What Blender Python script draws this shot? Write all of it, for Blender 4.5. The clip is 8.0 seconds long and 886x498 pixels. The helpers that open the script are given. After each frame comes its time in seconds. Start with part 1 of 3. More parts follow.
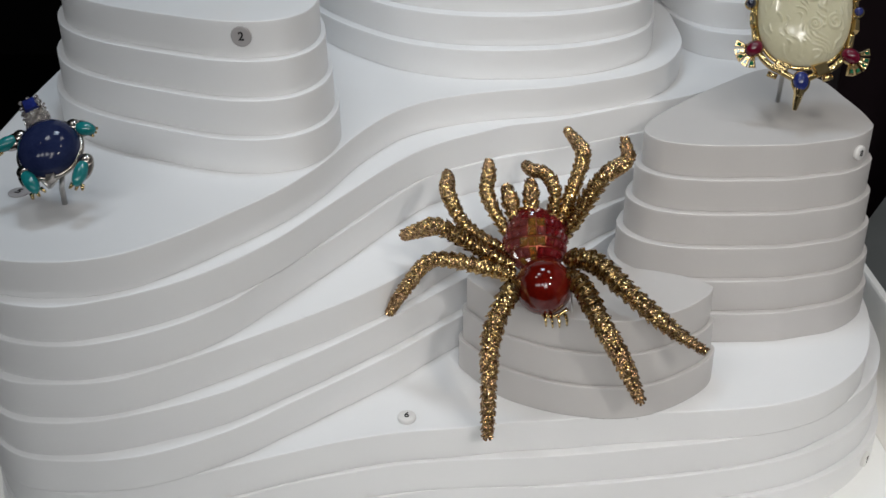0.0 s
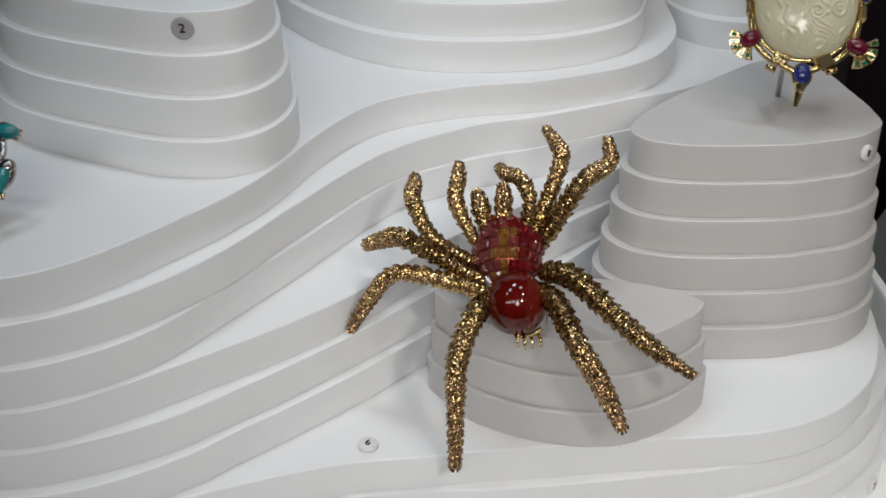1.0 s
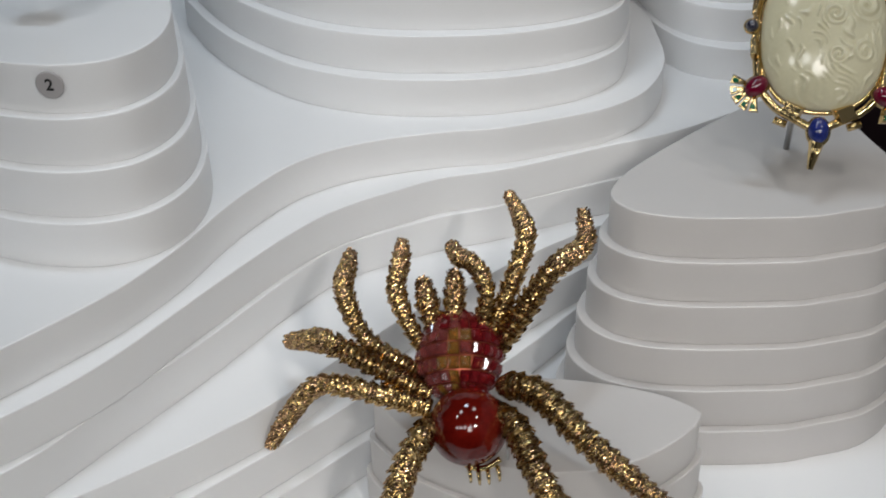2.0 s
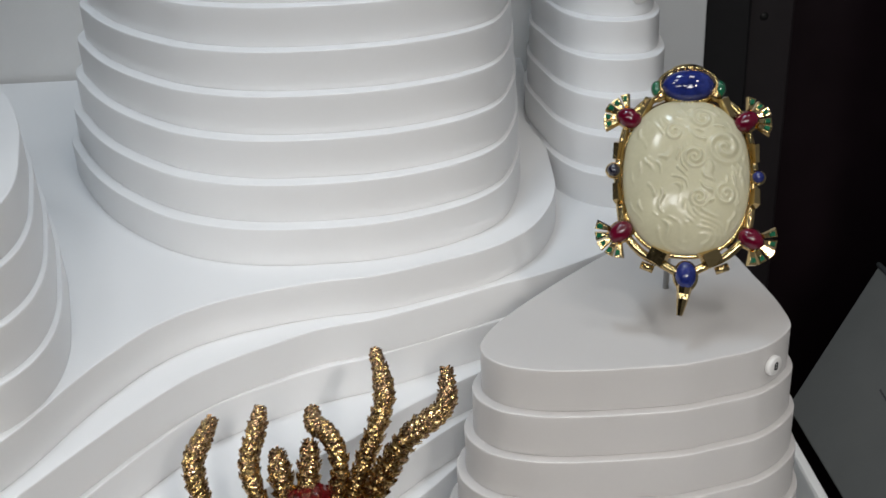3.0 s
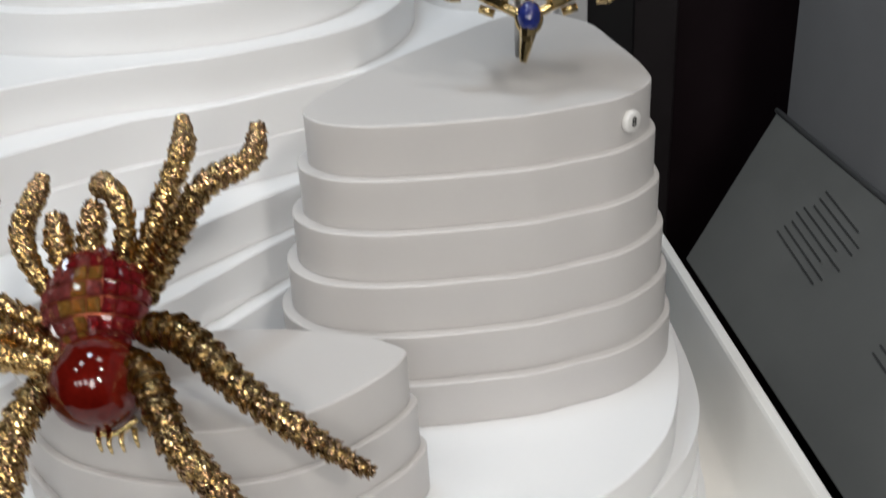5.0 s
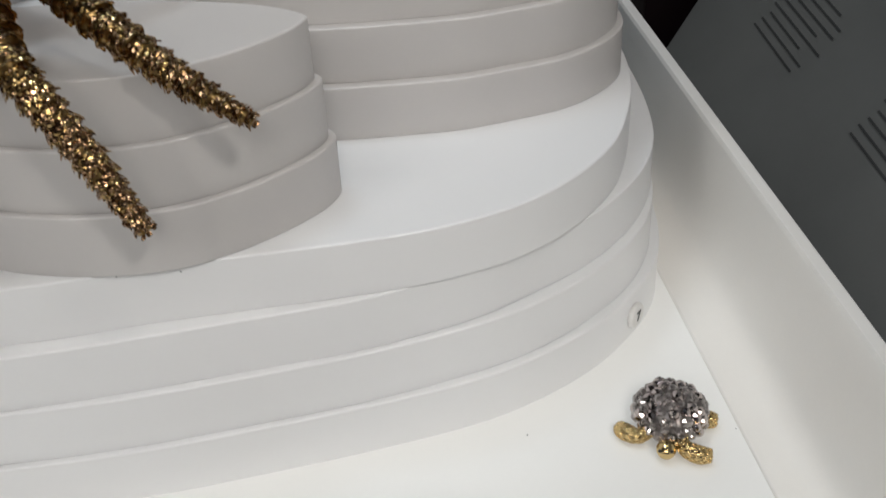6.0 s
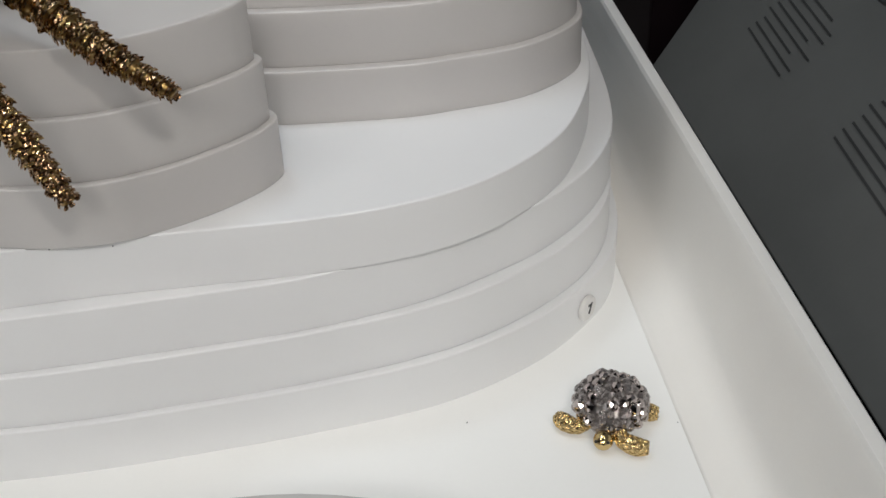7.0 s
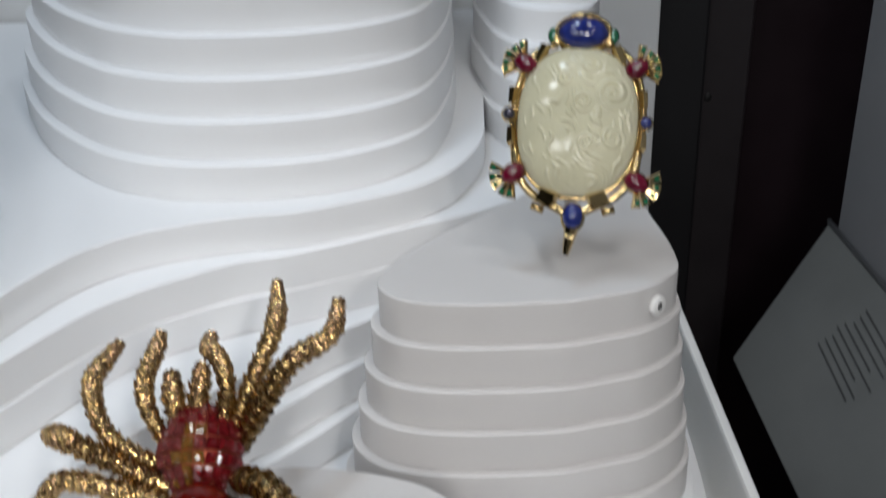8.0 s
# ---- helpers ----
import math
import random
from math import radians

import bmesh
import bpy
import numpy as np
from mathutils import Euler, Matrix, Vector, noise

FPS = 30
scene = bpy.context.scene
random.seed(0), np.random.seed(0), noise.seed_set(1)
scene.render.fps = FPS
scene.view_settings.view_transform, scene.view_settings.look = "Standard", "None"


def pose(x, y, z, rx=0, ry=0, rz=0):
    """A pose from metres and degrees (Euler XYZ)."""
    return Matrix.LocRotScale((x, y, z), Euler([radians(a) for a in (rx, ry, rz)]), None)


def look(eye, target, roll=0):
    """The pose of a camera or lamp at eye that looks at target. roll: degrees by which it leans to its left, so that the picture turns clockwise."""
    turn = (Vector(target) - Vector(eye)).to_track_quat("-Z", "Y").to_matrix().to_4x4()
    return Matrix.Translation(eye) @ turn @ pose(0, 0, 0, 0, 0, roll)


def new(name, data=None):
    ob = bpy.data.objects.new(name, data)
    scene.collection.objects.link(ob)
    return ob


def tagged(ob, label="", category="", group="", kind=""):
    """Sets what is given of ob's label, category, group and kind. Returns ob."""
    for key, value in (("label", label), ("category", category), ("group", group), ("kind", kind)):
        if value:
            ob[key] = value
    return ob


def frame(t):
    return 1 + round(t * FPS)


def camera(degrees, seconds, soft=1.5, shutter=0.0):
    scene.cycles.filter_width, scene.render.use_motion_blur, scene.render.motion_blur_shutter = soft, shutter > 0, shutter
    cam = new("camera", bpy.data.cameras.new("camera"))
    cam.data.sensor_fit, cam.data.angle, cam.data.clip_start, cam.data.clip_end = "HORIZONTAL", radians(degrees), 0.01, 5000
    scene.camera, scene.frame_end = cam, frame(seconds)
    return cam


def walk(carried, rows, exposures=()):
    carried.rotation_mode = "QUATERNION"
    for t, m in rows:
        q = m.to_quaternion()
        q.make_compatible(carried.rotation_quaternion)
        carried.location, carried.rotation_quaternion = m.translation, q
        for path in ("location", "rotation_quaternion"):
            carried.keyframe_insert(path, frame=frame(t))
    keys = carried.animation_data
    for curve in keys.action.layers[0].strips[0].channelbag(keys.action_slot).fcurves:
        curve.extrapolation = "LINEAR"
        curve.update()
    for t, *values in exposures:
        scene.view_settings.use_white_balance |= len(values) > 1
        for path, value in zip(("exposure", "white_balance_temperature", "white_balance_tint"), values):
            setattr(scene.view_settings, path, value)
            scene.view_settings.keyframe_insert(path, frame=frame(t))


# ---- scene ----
cam = camera(45.0, 8.0, shutter=0.25)
PATH = [
    (0, (0.023, 0.003, 0.335), (-0.032, 1.75, -0.638), -0.9),
    (0.5, (0.034, 0.01, 0.339), (-0.024, 1.745, -0.653), -0.9),
    (1, (0.04, 0.042, 0.324), (-0.038, 1.776, -0.67), -1.4),
    (1.2, (0.048, 0.091, 0.303), (-0.074, 1.811, -0.71), -2.3),
    (1.5, (0.043, 0.122, 0.29), (-0.041, 1.843, -0.726), -1.4),
    (2, (0.052, 0.126, 0.319), (0.0, 1.841, -0.709), -1.3),
    (2.2, (0.077, 0.128, 0.322), (-0.055, 1.876, -0.642), -3.9),
    (3.3, (0.093, 0.15, 0.332), (0.121, 1.956, -0.525), -2.8),
    (3.5, (0.095, 0.149, 0.332), (0.136, 1.965, -0.506), -2.8),
    (4, (0.101, 0.146, 0.333), (0.155, 1.958, -0.514), -3.2),
    (4.5, (0.108, 0.147, 0.31), (0.184, 1.938, -0.577), -3.3),
    (5, (0.121, 0.155, 0.259), (0.216, 1.908, -0.699), -3.2),
    (5.2, (0.1249, 0.1565, 0.2457), (0.2330, 1.8804, -0.7624), -2.61),
    (6.3, (0.142, 0.156, 0.185), (0.243, 1.814, -0.929), -2.7),
    (6.5, (0.147, 0.156, 0.187), (0.235, 1.816, -0.925), -2.9),
    (7, (0.158, 0.151, 0.186), (0.204, 1.828, -0.903), -2.3),
    (7.2, (0.1609, 0.1482, 0.1970), (0.1754, 1.8335, -0.8799), -2.66),
    (7.5, (0.1538, 0.1425, 0.2460), (0.1037, 1.8502, -0.7938), -3.32),
    (7.8, (0.1433, 0.1367, 0.3153), (0.0612, 1.8307, -0.7448), -2.87),
    (8, (0.1316, 0.1312, 0.3291), (0.0743, 1.8921, -0.6174), -2.31),
]
walk(cam, [(t, look(eye, target, roll)) for t, eye, target, roll in PATH], [
    (0, -0.06, 6500, 10), (2.2, -0.08, 6480, 10), (3.5, 0.19, 6480, 10), (4.4, 0.22, 6500, 10), (5.0, 0.22, 6560, 10), (6.3, -0.22, 6560, 10), (7.1, -0.17, 6520, 10), (7.5, 0.0, 6400, 10), (8, 0.13, 6230, 10)])

# ---- light ----
world = bpy.data.worlds.new("gallery_dark")
world.use_nodes = True
world.node_tree.nodes["Background"].inputs[0].default_value = (0.05, 0.05, 0.055, 1)
world.node_tree.nodes["Background"].inputs[1].default_value = 0.3
scene.world = world


def area_lamp(name, eye, target, size_x, size_y, watts, colour):
    data = bpy.data.lights.new(name, "AREA")
    data.shape, data.size, data.size_y = "RECTANGLE", size_x, size_y
    data.energy, data.color = watts, colour
    lamp = new(name, data)
    lamp.matrix_world = look(eye, target)
    return lamp


for k in range(4):
    area_lamp("gallery_track_light", (-0.86 + 0.34 * k, -0.80 + 0.04 * k, 0.95), (0.06, 0.42, 0.06), 0.20, 0.20, 1.28, (0.98, 0.99, 0.995))
for eye, target, watts, colour in (
    ((-0.26, 0.26, 1.00), (-0.06, 0.46, 0.14), 0.7, (0.93, 0.97, 1.0)),
    ((-0.03, 0.55, 1.00), (0.00, 0.56, 0.10), 1.5, (0.72, 0.86, 1.0)),
    ((0.28, 0.40, 1.00), (0.16, 0.44, 0.05), 0.6, (1.0, 0.97, 0.93)),
):
    area_lamp("case_downlight", eye, target, 0.14, 0.14, watts, colour)


def spot_lamp(eye, target, degrees_wide, watts, colour, soft=0.035):
    data = bpy.data.lights.new("case_spotlight", "SPOT")
    data.spot_size, data.spot_blend, data.shadow_soft_size = radians(degrees_wide), 1.0, soft
    data.energy, data.color = watts, colour
    new("case_spotlight", data).matrix_world = look(eye, target)


spot_lamp((0.34, -0.22, 0.64), (0.055, 0.395, 0.07), 34, 6.6, (1.0, 0.96, 0.91))
spot_lamp((0.44, 0.02, 0.95), (0.15, 0.42, 0.06), 44, 3.6, (1.0, 0.955, 0.90))
# Unseen fill lamp, added to brighten the right side wall of the case.
spot_lamp((-0.42, 0.12, 0.85), (0.24, 0.46, 0.02), 30, 1.8, (1.0, 0.97, 0.92))
spot_lamp((0.12, -0.55, 0.66), (0.15, 0.46, 0.12), 34, 8.8, (1.0, 0.96, 0.91), 0.12)

# ---- materials ----


def material(name, colour, rough=0.5, metal=0.0, **more):
    """A node material whose colour and gloss vary a little at two scales."""
    mat = bpy.data.materials.new(name)
    mat.use_nodes = True
    nodes, links = mat.node_tree.nodes, mat.node_tree.links
    shader = nodes["Principled BSDF"]
    shader.inputs["Metallic"].default_value = metal
    where = nodes.new("ShaderNodeTexCoord")
    vary, fine, coarse = more.get("vary", 0.06), more.get("fine", 900.0), more.get("coarse", 35.0)
    big = nodes.new("ShaderNodeTexNoise")
    big.inputs["Scale"].default_value, big.inputs["Detail"].default_value = coarse, 4
    small = nodes.new("ShaderNodeTexNoise")
    small.inputs["Scale"].default_value, small.inputs["Detail"].default_value = fine, 3
    for tex in (big, small):
        links.new(where.outputs["Object"], tex.inputs["Vector"])
    both = nodes.new("ShaderNodeMath")
    both.operation = "MULTIPLY_ADD"
    both.inputs[1].default_value = 0.35
    links.new(small.outputs["Fac"], both.inputs[0])
    links.new(big.outputs["Fac"], both.inputs[2])
    ramp = nodes.new("ShaderNodeValToRGB")
    second = more.get("second", tuple(c * (1 - 2 * vary) for c in colour))
    ramp.color_ramp.elements[0].position, ramp.color_ramp.elements[1].position = more.get("span", (0.40, 0.95))
    ramp.color_ramp.elements[0].color, ramp.color_ramp.elements[1].color = (*second, 1), (*colour, 1)
    links.new(both.outputs[0], ramp.inputs[0])
    links.new(ramp.outputs[0], shader.inputs["Base Color"])
    gloss = nodes.new("ShaderNodeMapRange")
    gloss.inputs["To Min"].default_value, gloss.inputs["To Max"].default_value = max(rough - 0.06, 0.02), rough + 0.08
    links.new(big.outputs["Fac"], gloss.inputs["Value"])
    links.new(gloss.outputs[0], shader.inputs["Roughness"])
    if more.get("bump"):
        bump = nodes.new("ShaderNodeBump")
        bump.inputs["Strength"].default_value, bump.inputs["Distance"].default_value = more["bump"], more.get("depth", 0.0004)
        links.new(small.outputs["Fac"], bump.inputs["Height"])
        links.new(bump.outputs[0], shader.inputs["Normal"])
    for key, socket in (("coat", "Coat Weight"), ("through", "Transmission Weight"), ("ior", "IOR"), ("sss", "Subsurface Weight"), ("sheen", "Specular IOR Level")):
        if key in more:
            shader.inputs[socket].default_value = more[key]
    if "sss" in more:
        shader.inputs["Subsurface Scale"].default_value = more.get("reach", 0.006)
        shader.inputs["Subsurface Radius"].default_value = (1.0, 1.0, 1.0)
    if "glow" in more:
        shader.inputs["Emission Color"].default_value = (*more["glow"][:3], 1)
        shader.inputs["Emission Strength"].default_value = more["glow"][3]
    return mat


WHITE = material("white_acrylic", (0.84, 0.845, 0.85), 0.35, vary=0.012, sss=0.35, reach=0.003)
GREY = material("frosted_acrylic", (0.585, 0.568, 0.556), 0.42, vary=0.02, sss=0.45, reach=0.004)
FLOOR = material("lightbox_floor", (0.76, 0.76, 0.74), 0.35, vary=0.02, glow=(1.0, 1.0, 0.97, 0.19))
WALL = material("white_painted_wall", (0.72, 0.72, 0.71), 0.6, vary=0.03, bump=0.1)
RIM = material("white_rim", (0.88, 0.86, 0.82), 0.45, vary=0.02, sss=0.3, reach=0.004)
DARK = material("black_gallery_paint", (0.012, 0.011, 0.013), 0.6, vary=0.1)
PLUM = material("worn_plum_paint", (0.034, 0.027, 0.030), 0.55, vary=0.15)
CURTAIN = material("dark_plum_panel", (0.020, 0.010, 0.014), 0.45, vary=0.15)
SIDE = material("grey_wall_panel", (0.25, 0.25, 0.258), 0.6, vary=0.05)
PANEL = material("dark_grey_panel", (0.152, 0.155, 0.148), 0.45, vary=0.06)
PANEL_EDGE = material("worn_panel_edge", (0.15, 0.15, 0.15), 0.4, vary=0.1)
INK = material("black_ink", (0.015, 0.015, 0.015), 0.5)
FADED_INK = material("faded_ink", (0.05, 0.05, 0.05), 0.6)
DISC = material("white_disc", (0.78, 0.77, 0.75), 0.45, vary=0.03)
DISC_GREY = material("grey_disc", (0.42, 0.40, 0.40), 0.45, vary=0.05)
STEEL = material("brushed_steel", (0.62, 0.61, 0.60), 0.3, 1.0, vary=0.1)

GOLD = material("polished_gold", (0.72, 0.54, 0.26), 0.14, 1.0, vary=0.12, fine=700, bump=0.3, depth=0.0004)
# Darkened so the shade in gaps between leg scales sits in the colour.
SHADED_GOLD = material("shaded_granulated_gold", (0.42, 0.28, 0.11), 0.28, 1.0, vary=0.2, second=(0.17, 0.105, 0.045), span=(0.35, 0.9), coarse=220)
SETTING = material("oxidised_silver", (0.52, 0.48, 0.46), 0.3, 1.0, vary=0.25, coarse=300)
SILVER = material("dark_silver", (0.50, 0.46, 0.42), 0.22, 1.0, vary=0.2, coarse=300)
CORAL = material("cherry_red_bead", (0.14, 0.007, 0.004), 0.06, vary=0.35, coarse=90, sheen=0.45)
JADE = material("pale_carved_jade", (0.58, 0.55, 0.39), 0.13, vary=0.08, coarse=70, sss=0.35, coat=0.1)
SAPPHIRE = material("cabochon_sapphire", (0.025, 0.04, 0.22), 0.06, vary=0.3, coarse=260, second=(0.008, 0.012, 0.07), coat=0.3)
RUBY = material("cabochon_ruby", (0.14, 0.003, 0.022), 0.06, vary=0.3, coarse=260, second=(0.07, 0.002, 0.010), coat=0.3)
SCALE_GOLD_BACK = material("red_gold_setting", (0.26, 0.06, 0.03), 0.3, 0.8, vary=0.2)
EMERALD = material("square_emerald", (0.012, 0.15, 0.07), 0.08, vary=0.3, coarse=400, coat=1.0)
ONYX = material("dark_blue_bead", (0.012, 0.012, 0.035), 0.06, vary=0.3, coat=1.0)
LAPIS = material("lapis_dome", (0.026, 0.036, 0.095), 0.10, vary=0.3, coarse=120, second=(0.010, 0.015, 0.055), sheen=0.24)
TURQUOISE = material("turquoise_stone", (0.015, 0.27, 0.28), 0.14, vary=0.2, coarse=300, coat=0.6)
DIAMOND = material("rose_cut_diamond", (0.70, 0.64, 0.62), 0.03, 0.2, vary=0.1, coarse=500, through=0.85, ior=1.9)
BRILLIANT = material("brilliant_cut_diamond", (0.64, 0.57, 0.55), 0.08, 1.0, vary=0.15, coarse=500)
RED_GEM = material("red_cut_gem", (0.50, 0.03, 0.04), 0.05, vary=0.3, coarse=300, through=0.72, ior=1.6)
PINK_GEM = material("pink_cut_gem", (0.60, 0.15, 0.14), 0.05, vary=0.3, coarse=300, through=0.72, ior=1.6)
AMBER_GEM = material("amber_cut_gem", (0.66, 0.33, 0.07), 0.05, vary=0.3, coarse=300, through=0.72, ior=1.6)

# ---- helpers for meshes ----


def part(name, bm, mat, parent=None, label="", smooth=True):
    mesh = bpy.data.meshes.new(name)
    bm.to_mesh(mesh)
    bm.free()
    mesh.materials.append(mat)
    if smooth:
        mesh.shade_smooth()
    ob = new(name, mesh)
    ob.parent = parent
    return tagged(ob, label)


def thing(name, label, category, at=Matrix(), group="", kind=""):
    ob = new(name)
    ob.empty_display_size = 0.01
    ob.matrix_world = at
    return tagged(ob, label, category, group, kind)


def spline(points, closed=True, steps=6):
    """A smooth curve through the points (any dimension)."""
    pts = [Vector(p) for p in points]
    n, out = len(pts), []
    for i in range(n if closed else n - 1):
        if closed:
            p0, p1, p2, p3 = (pts[(i + j) % n] for j in (-1, 0, 1, 2))
        else:
            p0, p1, p2, p3 = pts[max(i - 1, 0)], pts[i], pts[i + 1], pts[min(i + 2, n - 1)]
        d1, d2, d3 = (max((b - a).length, 1e-9) ** 0.5 for a, b in ((p0, p1), (p1, p2), (p2, p3)))
        m1 = (p2 - p1) if (p1 - p0).length < 1e-8 else ((p1 - p0) / d1 - (p2 - p0) / (d1 + d2) + (p2 - p1) / d2) * d2
        m2 = (p2 - p1) if (p3 - p2).length < 1e-8 else ((p2 - p1) / d2 - (p3 - p1) / (d2 + d3) + (p3 - p2) / d3) * d2
        for k in range(steps):
            u = k / steps
            out.append((2 * u**3 - 3 * u**2 + 1) * p1 + (u**3 - 2 * u**2 + u) * m1 + (3 * u**2 - 2 * u**3) * p2 + (u**3 - u**2) * m2)
    if not closed:
        out.append(pts[-1])
    return out


def inset(loop, d):
    """The loop (counter-clockwise, 2D) moved inwards by d."""
    n, out = len(loop), []
    for i, p in enumerate(loop):
        way = (loop[(i + 1) % n] - loop[i - 1]).normalized()
        out.append(p + Vector((-way.y, way.x)) * d)
    return out


def slab(loop, z0, z1, round_top=0.0004, sunk=0.0003):
    """A flat layer with the outline loop and a softened rim, bedded a hair into the layer below."""
    bm = bmesh.new()
    rings = [(0, z0 - sunk), (0, z0 + 0.0003), (0, z1 - round_top - 0.0003)]
    for k in range(4):
        a = math.pi / 2 * k / 3
        rings.append((round_top * (1 - math.cos(a)), z1 - round_top * (1 - math.sin(a))))
    rings.append((round_top + 0.0004, z1))
    made = []
    for d, z in rings:
        made.append([bm.verts.new((p.x, p.y, z)) for p in inset(loop, d)])
    n = len(loop)
    for a, b in zip(made, made[1:]):
        for i in range(n):
            bm.faces.new((a[i], a[(i + 1) % n], b[(i + 1) % n], b[i]))
    bm.faces.new(made[-1]).smooth = False
    bm.faces.new(list(reversed(made[0])))
    bmesh.ops.triangulate(bm, faces=[f for f in bm.faces if len(f.verts) > 4])
    return bm


def ccw(loop):
    area = sum(a.x * b.y - b.x * a.y for a, b in zip(loop, loop[1:] + loop[:1]))
    return loop if area > 0 else list(reversed(loop))


def mm(points):
    return [(x / 1000, y / 1000) for x, y in points]


def box(bm, x0, y0, z0, x1, y1, z1, bevel=0.0):
    made = bmesh.ops.create_cube(bm, size=1, matrix=Matrix.LocRotScale(((x0 + x1) / 2, (y0 + y1) / 2, (z0 + z1) / 2), None, (x1 - x0, y1 - y0, z1 - z0)))
    if bevel:
        edges = list({e for v in made["verts"] for e in v.link_edges})
        bmesh.ops.bevel(bm, geom=edges, offset=bevel, segments=2, affect="EDGES", profile=0.5)
    return bm


# ---- room and case ----
H = 0.015  # one acrylic layer
BACK = 0.775

bm = bmesh.new()
box(bm, -3.0, -2.5, -1.02, 3.0, 4.0, -1.0)
tagged(part("floor", bm, DARK, smooth=False), "black gallery floor far below the case", "floor", kind="structure")
bm = bmesh.new()
box(bm, -3.0, -2.5, 2.4, 3.0, 4.0, 2.45)
tagged(part("ceiling", bm, DARK, smooth=False), "black gallery ceiling in the dark", "ceiling", kind="structure")
for name, b in (("wall_north", (-3, 3.95, -1, 3, 4.0, 2.4)), ("wall_south", (-3, -2.5, -1, 3, -2.45, 2.4)), ("wall_west", (-3, -2.45, -1, -2.95, 3.95, 2.4)), ("wall_east", (2.95, -2.45, -1, 3, 3.95, 2.4))):
    bm = box(bmesh.new(), *b)
    tagged(part(name, bm, DARK, smooth=False), "black painted gallery wall in the dark", "wall", kind="structure")

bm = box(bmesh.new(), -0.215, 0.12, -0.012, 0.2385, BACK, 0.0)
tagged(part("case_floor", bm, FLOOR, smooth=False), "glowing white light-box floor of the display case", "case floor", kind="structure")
bm = box(bmesh.new(), -0.236, BACK, -0.02, 0.249, BACK + 0.018, 0.62, 0.001)
tagged(part("case_back_wall", bm, WALL, smooth=False), "pale grey painted back wall of the display case", "wall", kind="structure")
bm = bmesh.new()


def rim_profile(y):
    """Section of the splayed side wall: a soft fillet, a sloped face and a thin flat top."""
    foot, edge, high = 0.2262 - 0.04 * (y - 0.44), 0.2432 - 0.032 * (y - 0.45), 0.037
    inner = [Vector(p) for p in ((foot - 0.008, 0.0001), (foot - 0.003, 0.0003), (foot + 0.002, 0.0013), (foot + 0.0062, 0.0042), (foot + 0.0088, 0.0090), (foot + 0.0102, 0.0150), (edge - 0.0046, high - 0.0012))]
    inner = spline(inner, False, 4)
    return [(p.x, p.y) for p in inner] + [(edge - 0.0040, high), (edge - 0.0006, high), (edge, high - 0.0007), (edge, -0.003), (foot - 0.008, -0.003)]


profile = rim_profile(0.10)
ends = [[bm.verts.new((x, y, z)) for x, z in rim_profile(y)] for y in (0.10, BACK - 0.001)]
for a in range(len(profile)):
    b = (a + 1) % len(profile)
    bm.faces.new((ends[0][a], ends[1][a], ends[1][b], ends[0][b]))
bm.faces.new(ends[0])
bm.faces.new(list(reversed(ends[1])))
bmesh.ops.recalc_face_normals(bm, faces=bm.faces)
rim = part("case_rim", bm, RIM)
for k in range(len(profile) - 6, len(profile) + 2):
    rim.data.polygons[k].use_smooth = False
tagged(rim, "low white frosted side wall of the case", "case rim", kind="structure")
bm = box(bmesh.new(), -0.30, 0.10, -0.6, 0.240, BACK, -0.013)
tagged(part("case_base", bm, DARK, smooth=False), "black box base under the display case", "case base", kind="structure")

# ---- layered landscape ----
BACKLINE = BACK - 0.004


def terrace_loop(front, right, left=-190):
    """Front edge from left to right, closed square at the back wall."""
    curve = spline(mm([(left, 620), (left, 540), (left, 460)] + front + [(right, 660), (right, 720)]), False)
    return ccw([p for p in curve] + [Vector((right / 1000, BACKLINE)), Vector((left / 1000, BACKLINE))])


